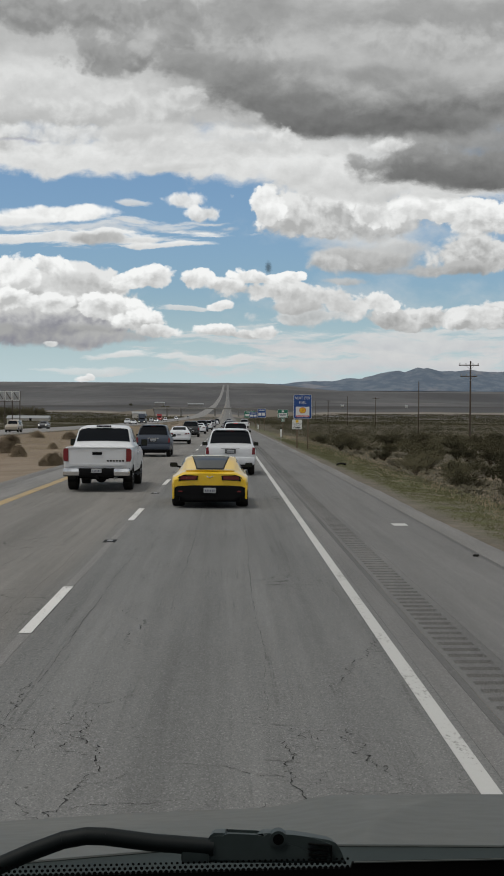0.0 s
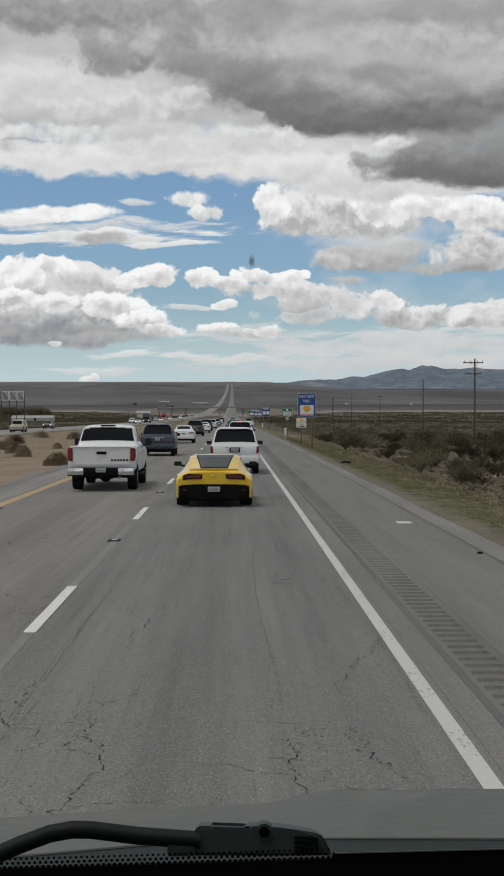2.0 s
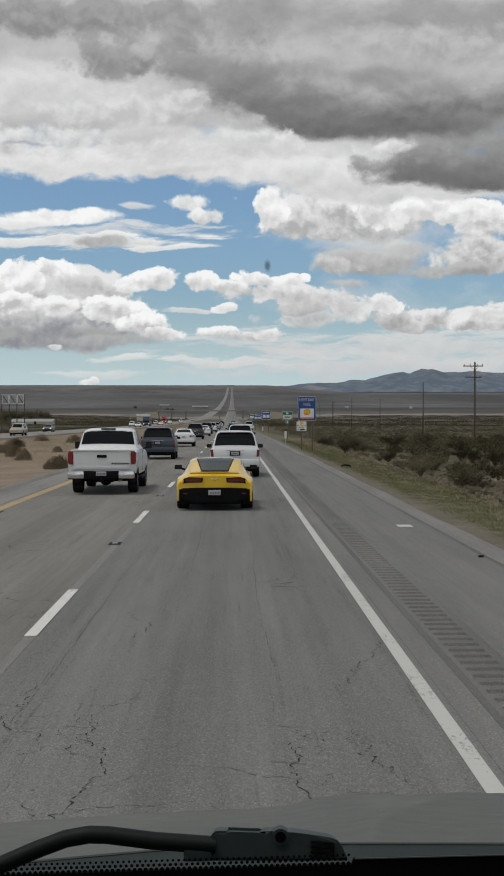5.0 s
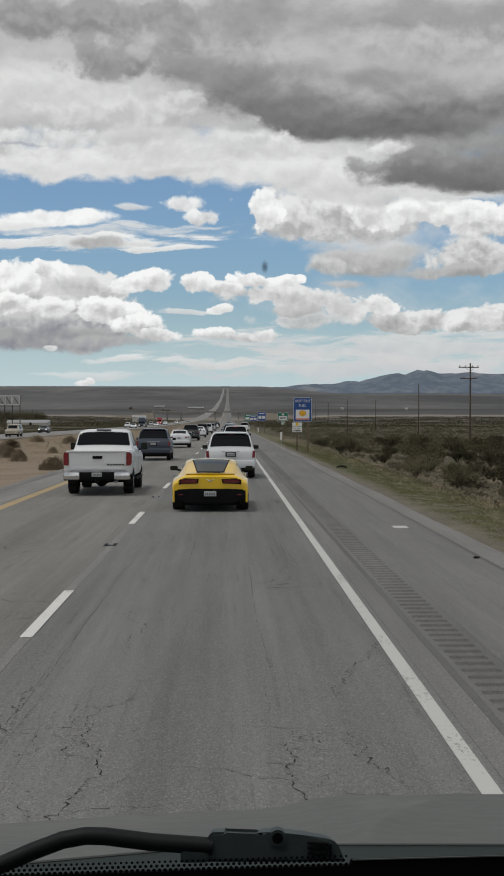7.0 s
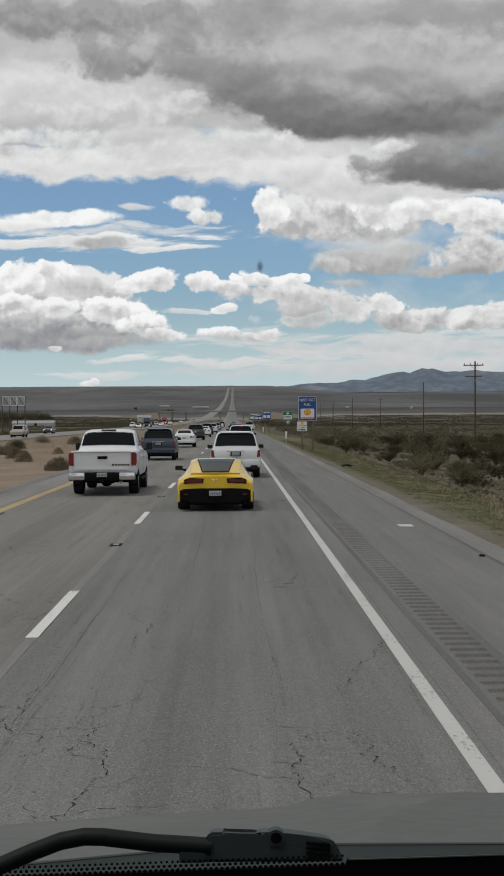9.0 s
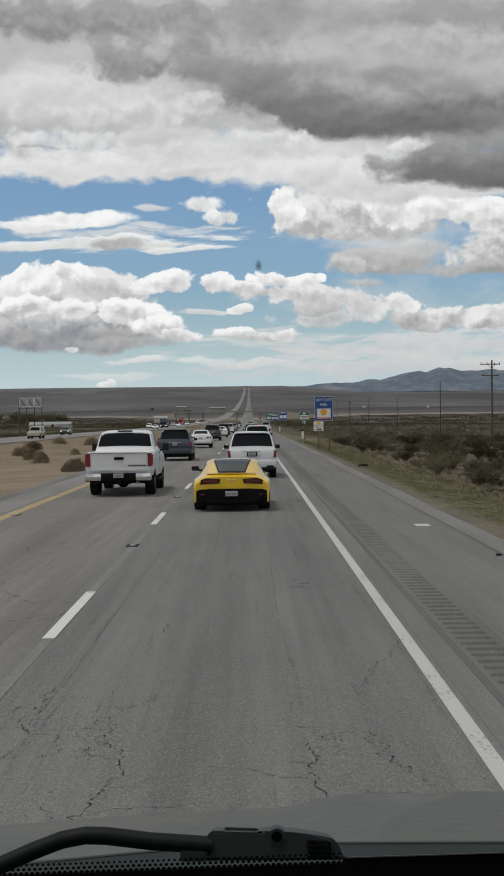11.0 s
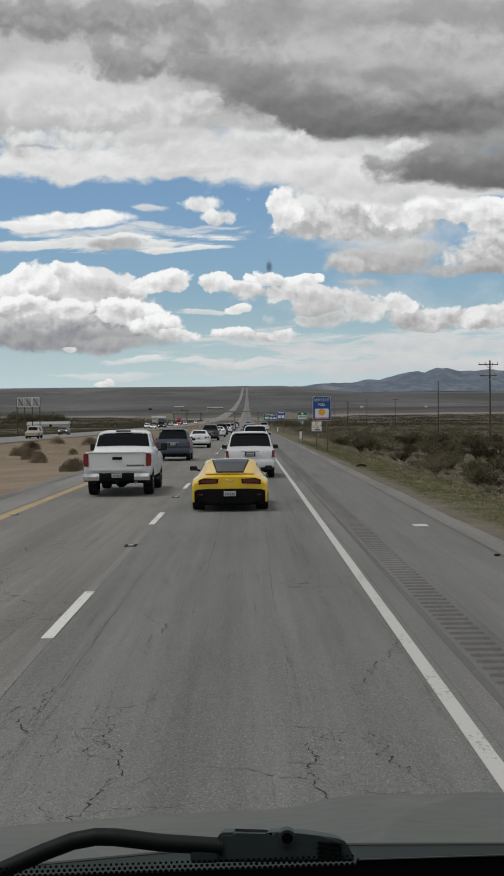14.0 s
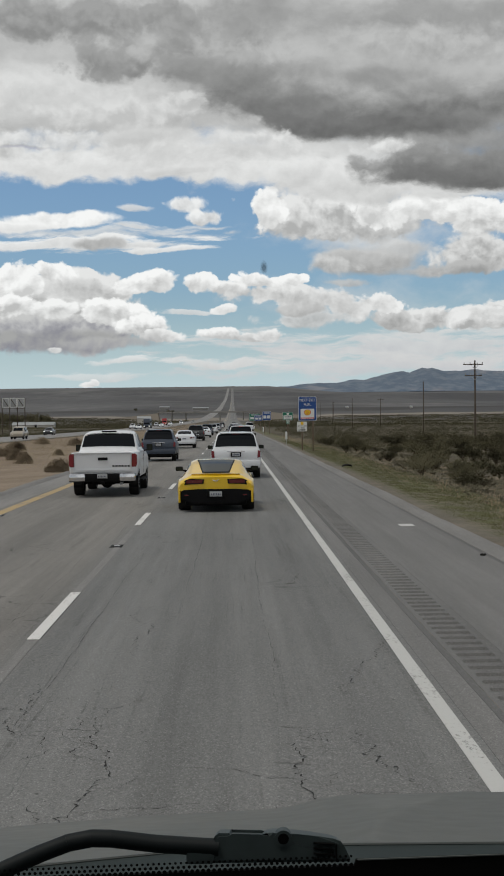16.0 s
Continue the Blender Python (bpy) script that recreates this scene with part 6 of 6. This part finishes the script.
def road_marker(x, y):
    s = tagged(empty("pavement_marker", (x, y, float(profile(y)))), "recessed dark pavement marker between lane dashes", "pavement marker", "pavement markers")
    bm = bmesh.new()
    rbox(bm, (0, 0, 0.002), (0.22, 0.50, 0.006), 0.002, 1)
    part("recess", bm, M["black"], s)
    bm = bmesh.new()
    rbox(bm, (0, 0.02, 0.010), (0.10, 0.10, 0.014), 0.006, 1)
    part("reflector", bm, M["alloy"], s)
    return s


first = road_marker(LANE_X - 0.03, 23.4)
for k in range(1, 9):
    copy_thing(first, pose(LANE_X - 0.03, 23.4 + 14.63 * k, float(profile(23.4 + 14.63 * k))))
for y in (31.5, 60.8, 90.0):
    copy_thing(first, pose(LEFT_X + 0.14, y, 0))

mark = tagged(finish("shoulder_mark", rbox(bmesh.new(), (3.62, 27.2, 0.004), (0.30, 0.55, 0.006), 0), M["white_line"]), "short white paint mark on the shoulder", "paint mark")
debris = bmesh.new()
for k in range(5):
    rbox(debris, (4.02 + 0.016 * k, 21.0 + 0.03 * math.sin(k * 2), 0.02), (0.06 - 0.006 * k, 0.03, 0.035), 0.015, 1, None)
tagged(finish("tyre_scrap", debris, M["tyre"]), "scrap of black tyre rubber lying on the shoulder", "tyre scrap")
bm = bmesh.new()
last = None
for k in range(14):
    a = k / 13
    c = (5.2 + 0.5 * a, 62.0 + 0.5 * math.sin(a * 2.4), float(land(5.5, 62)) + 0.12 + 0.05 * math.sin(a * 3.1))
    vs = [bm.verts.new((c[0], c[1] + dy, c[2] + dz)) for dy, dz in ((-0.06, 0), (0, 0.045), (0.06, 0.01), (0, -0.045))]
    if last:
        for i in range(4):
            bm.faces.new((last[i], last[(i + 1) % 4], vs[(i + 1) % 4], vs[i]))
    last = vs
tagged(finish("tyre_tread", bm, M["tyre"]), "curled strip of black tyre tread beside the kerb", "tyre tread")

# cracks in the near paving: ragged grooves along and across the lane
crack_mat = plain("crack_shadow", (0.020, 0.019, 0.018), 0.95, grain=0.5, scale=30)


def crack_line(bm, x, y, heading, length, w, jag, step=0.045):
    """A thin ragged line of varying width; gives back the points it passed."""
    last, spots = None, []
    n = max(4, int(length / step))
    for k in range(n):
        fade = math.sin(math.pi * (k + 0.6) / (n + 0.4)) ** 0.5
        wk = w * (0.30 + 1.25 * random.random() ** 3) * fade
        c, d = math.cos(heading), math.sin(heading)
        vs = [bm.verts.new((x - c * wk, y + d * wk, 0.0035)), bm.verts.new((x + c * wk, y - d * wk, 0.0035))]
        if last and random.random() > 0.10:
            bm.faces.new((last[0], last[1], vs[1], vs[0]))
        last = vs
        spots.append((x, y))
        turn = heading + random.gauss(0, jag)
        x += math.sin(turn) * length / n
        y += math.cos(turn) * length / n
    return spots


def crack_web(x, y, length, branches, w):
    """A crack along a wheel path with side cracks that cross the lane and join up."""
    bm = bmesh.new()
    spots = crack_line(bm, x, y, random.gauss(0, 0.06), length, w, 0.75)
    for k in range(branches):
        sx, sy = random.choice(spots)
        side = random.choice((-1, 1))
        more = crack_line(bm, sx, sy, side * (1.1 + 0.5 * random.random()), 0.25 + 0.75 * random.random(), w * 0.7, 0.55)
        if random.random() < 0.6:
            ex, ey = more[-1]
            crack_line(bm, ex, ey, random.gauss(0, 0.3), 0.3 + 0.8 * random.random(), w * 0.6, 0.7)
    # spalled spots along the way
    for k in range(branches):
        sx, sy = random.choice(spots)
        r = 0.005 + 0.008 * random.random()
        ring = [bm.verts.new((sx + r * math.cos(a) * (0.6 + 0.6 * random.random()), sy + 1.5 * r * math.sin(a) * (0.6 + 0.6 * random.random()), 0.0042)) for a in np.linspace(0, 2 * math.pi, 8)[:-1]]
        bm.faces.new(ring)
    return tagged(finish("pavement_crack", bm, crack_mat, smooth=0), "branching dark crack along the wheel path", "crack", "cracks in the road", "structure")


random.seed(21)
for x, y, ln, br, w in ((-1.05, 6.4, 5.0, 8, 0.0062), (-1.45, 8.6, 3.6, 5, 0.0055), (-0.95, 12.4, 4.4, 4, 0.0058), (-1.15, 17.5, 3.6, 2, 0.006), (-1.0, 23.5, 4.2, 2, 0.007),
                        (0.62, 6.6, 3.6, 6, 0.0055), (0.84, 10.4, 4.2, 4, 0.0055), (0.75, 17.0, 4.0, 2, 0.006), (1.15, 7.4, 3.0, 2, 0.005),
                        (-1.85, 7.6, 3.4, 3, 0.0055), (-2.75, 12.5, 4.0, 2, 0.006), (-3.4, 17.0, 5.0, 2, 0.007)):
    crack_web(x, y, ln, br, w)
# long thin joints left by the paver
for x, y, ln in ((-1.62, 6.5, 16), (-1.6, 39, 20), (0.30, 9, 22), (-2.62, 9, 14), (-2.6, 26, 18), (-0.62, 14, 22)):
    bm = bmesh.new()
    crack_line(bm, x, y, 0.0, ln, 0.0030, 0.05, 0.09)
    tagged(finish("pavement_crack", bm, crack_mat, smooth=0), "long thin crack running along the lane", "crack", "cracks in the road", "structure")

# ---------------------------------------------------------------- plants


def bush_meshes(seed, r, h, leaves, leaf, dome=False):
    """Stems that fan out from the foot, and small leaves round their outer parts."""
    rnd = random.Random(seed)
    stems, co, faces = bmesh.new(), [], []
    n = 13
    for k in range(n):
        a = 2 * math.pi * k / n + rnd.random() * 0.5
        lean = 0.25 + rnd.random() * 0.75
        tip = Vector((math.cos(a) * r * lean, math.sin(a) * r * lean, h * (0.55 + 0.5 * rnd.random()) * (1.1 - 0.35 * lean)))
        mid = tip * 0.5 + Vector((0, 0, h * 0.12))
        tube(stems, (0, 0, -0.05), mid, 0.018, 0.012, 4)
        tube(stems, mid, tip, 0.012, 0.004, 4)
        for i in range(leaves // n):
            f = 0.3 + 0.75 * rnd.random() ** 0.7
            c = mid.lerp(tip, (f - 0.5) * 2) if f > 0.5 else mid * (f * 2)
            c = c + Vector((rnd.gauss(0, 0.13 * r), rnd.gauss(0, 0.13 * r), rnd.gauss(0, 0.09 * h)))
            if dome:
                az, rr = rnd.random() * 6.283, rnd.random() ** 0.45
                el = rnd.random() * 1.5
                lump = 1.0 + 0.15 * math.sin(az * 3 + seed) + 0.1 * math.sin(az * 7)
                c = Vector((math.cos(az) * math.cos(el) * r * rr * lump, math.sin(az) * math.cos(el) * r * rr * lump, math.sin(el) * h * rr * lump))
            if c.z < 0.03:
                c.z = 0.03 + rnd.random() * 0.1
            u = Vector((rnd.gauss(0, 1), rnd.gauss(0, 1), rnd.gauss(0, 1))).normalized()
            v = u.orthogonal().normalized()
            s = leaf * (0.6 + 0.8 * rnd.random())
            b = len(co)
            co += [c - u * s, c + v * s * 0.55, c + u * s, c - v * s * 0.55]
            faces.append((b, b + 1, b + 2, b + 3))
    sm = bpy.data.meshes.new("woody_base")
    stems.to_mesh(sm)
    stems.free()
    lm = bpy.data.meshes.new("foliage")
    lm.from_pydata([tuple(c) for c in co], [], faces)
    return sm, lm


def bush_kind(name, seed, r, h, leaves, leaf, mat, label, category="bush", group="desert bushes"):
    sm, lm = bush_meshes(seed, r, h, leaves, leaf, mat == "tumble")
    sm.materials.append(M["dry_stem" if mat == "tumble" else "bark"])
    lm.materials.append(M[mat])
    b = tagged(empty(name), label, category, group)
    for nm, me in (("woody_base", sm), ("foliage", lm)):
        o = new(nm, me)
        o.parent = b
    return b


KINDS = [bush_kind("creosote_bush", k, 0.85 + 0.15 * k, 1.05 + 0.12 * k, 1600, 0.048, "creosote", "dark olive creosote bush with thin stems") for k in range(3)]
KINDS += [bush_kind("bursage_bush", 7 + k, 0.55 + 0.1 * k, 0.5, 1000, 0.034, "sage", "low pale grey-tan bursage bush", group="pale bushes") for k in range(2)]
DRY = [bush_kind("tumbleweed", 11 + k, 0.55 + 0.2 * k, 0.62, 3600, 0.034, "tumble", "round dry tan tumbleweed bush on the dirt", group="dry bushes") for k in range(2)]

random.seed(5)
used = set()


def plant(kind, x, y, s):
    m = pose(x, y, float(land(x, y)) - 0.02, 0, 0, random.random() * 360)
    if kind.name not in used:
        used.add(kind.name)
        kind.matrix_basis = m @ Matrix.Scale(s, 4)
        return kind
    ob = copy_thing(kind, m)
    ob.scale = (s, s, s * (0.85 + 0.3 * random.random()))
    return ob


count = 0
while count < 250:
    y = 26 + 150 * random.random() ** 1.25
    x = 9.0 + (0.235 * y + 3 - 9.0) * random.random() ** 0.8 if 0.235 * y + 3 > 10 else 10.0
    if x < 8.2 or x > 0.24 * y + 3:
        continue
    k = KINDS[random.choice((0, 1, 2, 0, 3, 4, 4, 3))]
    plant(k, x, y, (0.7 + 0.65 * random.random()) * (0.75 if x < 11 else 1.0))
    count += 1
for x, y, s in ((-8.3, 62.0, 0.95), (-9.0, 63.5, 0.5), (-13.5, 84.0, 1.1), (-15.0, 90.0, 1.0), (-16.5, 96, 1.2), (-18, 101, 1.1), (-14, 104, 0.8), (-19.5, 118, 1.3), (-21, 125, 1.2), (-12.5, 120, 0.8), (-17, 140, 1.2), (-9.4, 98, 0.6), (-22, 150, 1.4), (-10.5, 142, 0.8)):
    plant(random.choice(DRY), x, y, s)


def scatter(name, places, quads, size, height, mat, label, category, spread, upright=0.0):
    """Many small plants in one mesh: each a loose clump of leaf-like faces on the land."""
    rng = np.random.default_rng(abs(hash(len(places))) % 1000 + quads)
    P = np.array(places)
    n = len(P)
    base = np.repeat(P, quads, 0)
    sc = base[:, 3:4]
    off = rng.normal(0, 1, (n * quads, 3)) * np.array([spread, spread, 0]) * sc
    off[:, 2] = rng.random(n * quads) ** 0.8 * height * sc[:, 0] * np.clip(1.15 - np.hypot(off[:, 0], off[:, 1]) / (2.6 * spread * sc[:, 0]), 0.15, 1)
    c = base[:, :3] + off
    u = rng.normal(0, 1, (n * quads, 3))
    u[:, 2] += upright * 3
    u /= np.linalg.norm(u, axis=1, keepdims=True)
    v = np.cross(u, rng.normal(0, 1, (n * quads, 3)))
    v /= np.linalg.norm(v, axis=1, keepdims=True)
    s = size * (0.6 + 0.8 * rng.random((n * quads, 1))) * sc
    thin = 0.16 if upright else 0.6
    co = np.stack([c - u * s, c + v * s * thin, c + u * s, c - v * s * thin], 1).reshape(-1, 3)
    me = bpy.data.meshes.new(name)
    i = np.arange(n * quads) * 4
    me.from_pydata(co.tolist(), [], np.stack([i, i + 1, i + 2, i + 3], 1).tolist())
    me.materials.append(M[mat])
    return tagged(new(name, me), label, category, kind="stuff")


def places(n, ylo, yhi, fx, smin, smax, power=1.0):
    out = []
    for k in range(n):
        y = ylo + (yhi - ylo) * random.random() ** power
        lo, hi = fx(y)
        x = lo + (hi - lo) * random.random()
        out.append((x, y, float(land(x, y)), smin + (smax - smin) * random.random()))
    return out


random.seed(9)
scatter("far_scrub", places(2300, 120, 620, lambda y: (9.5 + 0.01 * y, 0.26 * y), 0.6, 1.2), 60, 0.075, 1.0, "creosote", "dark olive scrub thick over the plain", "scrub", 0.55)
scatter("low_scrub", places(1500, 24, 260, lambda y: (8.0, 0.26 * y + 2), 0.6, 1.2), 24, 0.05, 0.34, "sage", "low pale scrub between the creosote bushes", "scrub", 0.42)
scatter("west_scrub", places(1300, 190, 700, lambda y: (float(other_x(y)) - 0.2 * y + 20, float(other_x(y)) - 9), 0.6, 1.2), 44, 0.09, 0.5, "creosote", "dark scrub beyond the oncoming road", "scrub", 1.0)
scatter("far_west_scrub", places(2000, 600, 1100, lambda y: (-0.26 * y, float(other_x(y)) - 10), 0.9, 1.6), 18, 0.30, 0.5, "creosote", "dark scrub far over the plain", "scrub", 2.4)
scatter("far_east_scrub", places(1800, 600, 1100, lambda y: (14, 0.26 * y), 0.9, 1.5), 18, 0.30, 0.5, "creosote", "dark scrub far over the plain", "scrub", 2.4)
scatter("green_verge", places(15000, 16, 150, lambda y: (5.2 + 0.5 * random.random(), 8.2 + 0.012 * y), 0.5, 1.2, 1.3), 13, 0.024, 0.035, "grass", "short green and yellow grass along the kerb", "grass", 0.14, 0.5)
scatter("dry_verge", places(1600, 16, 200, lambda y: (6.6, 12.5 + 0.02 * y), 0.5, 1.2, 1.2), 14, 0.05, 0.20, "drygrass", "tufts of dry straw-coloured grass", "grass", 0.16, 0.6)
scatter("median_grass", places(2600, 70, 330, lambda y: (-26.5, -12.5 - 3.0 * math.sin(y * 0.06)), 0.5, 1.4), 26, 0.05, 0.30, "drygrass", "dry tan grass clumps on the dirt median", "grass", 0.40, 0.5)
scatter("far_median_scrub", places(700, 330, 1050, lambda y: (float(other_x(y)) + 8, -9.0), 0.6, 1.2), 14, 0.10, 0.35, "sage", "low brush along the far median", "scrub", 0.5)


def far_tree(x, y, h):
    t = tagged(empty("tree", (x, y, float(land(x, y)))), "dark green far tree with a broad uneven crown", "tree", "far trees")
    bm = bmesh.new()
    tube(bm, (0, 0, -0.3), (0, 0, h * 0.55), 0.22, 0.12, 7)
    for k in range(5):
        a = k * 1.3
        tube(bm, (0, 0, h * 0.3), (math.cos(a) * h * 0.3, math.sin(a) * h * 0.3, h * 0.75), 0.09, 0.03, 5)
    part("trunk", bm, M["bark"], t)
    co, faces = [], []
    for k in range(420):
        d = Vector((random.gauss(0, 1), random.gauss(0, 1), random.gauss(0, 0.8)))
        d = d.normalized() * (random.random() ** 0.5) * h * (0.32 + 0.1 * math.sin(d.x * 3 + x))
        c = Vector((d.x * 1.5, d.y * 1.5, max(h * 0.5 + d.z, 0.3)))
        u = Vector((random.gauss(0, 1), random.gauss(0, 1), random.gauss(0, 1))).normalized()
        v = u.orthogonal().normalized()
        b = len(co)
        s = 0.42
        co += [tuple(c - u * s), tuple(c + v * s * 0.6), tuple(c + u * s), tuple(c - v * s * 0.6)]
        faces.append((b, b + 1, b + 2, b + 3))
    me = bpy.data.meshes.new("crown")
    me.from_pydata(co, [], faces)
    me.materials.append(M["creosote"])
    o = new("crown", me)
    o.parent = t


for k in range(16):
    far_tree(-160 + k * 3.2 + random.gauss(0, 1.0), 780 + random.gauss(0, 15), 6.5 + 2.5 * random.random())
for x, y in ((-75, 1500), (-70, 1504), (-120, 1600)):
    far_tree(x, y, 4.0)
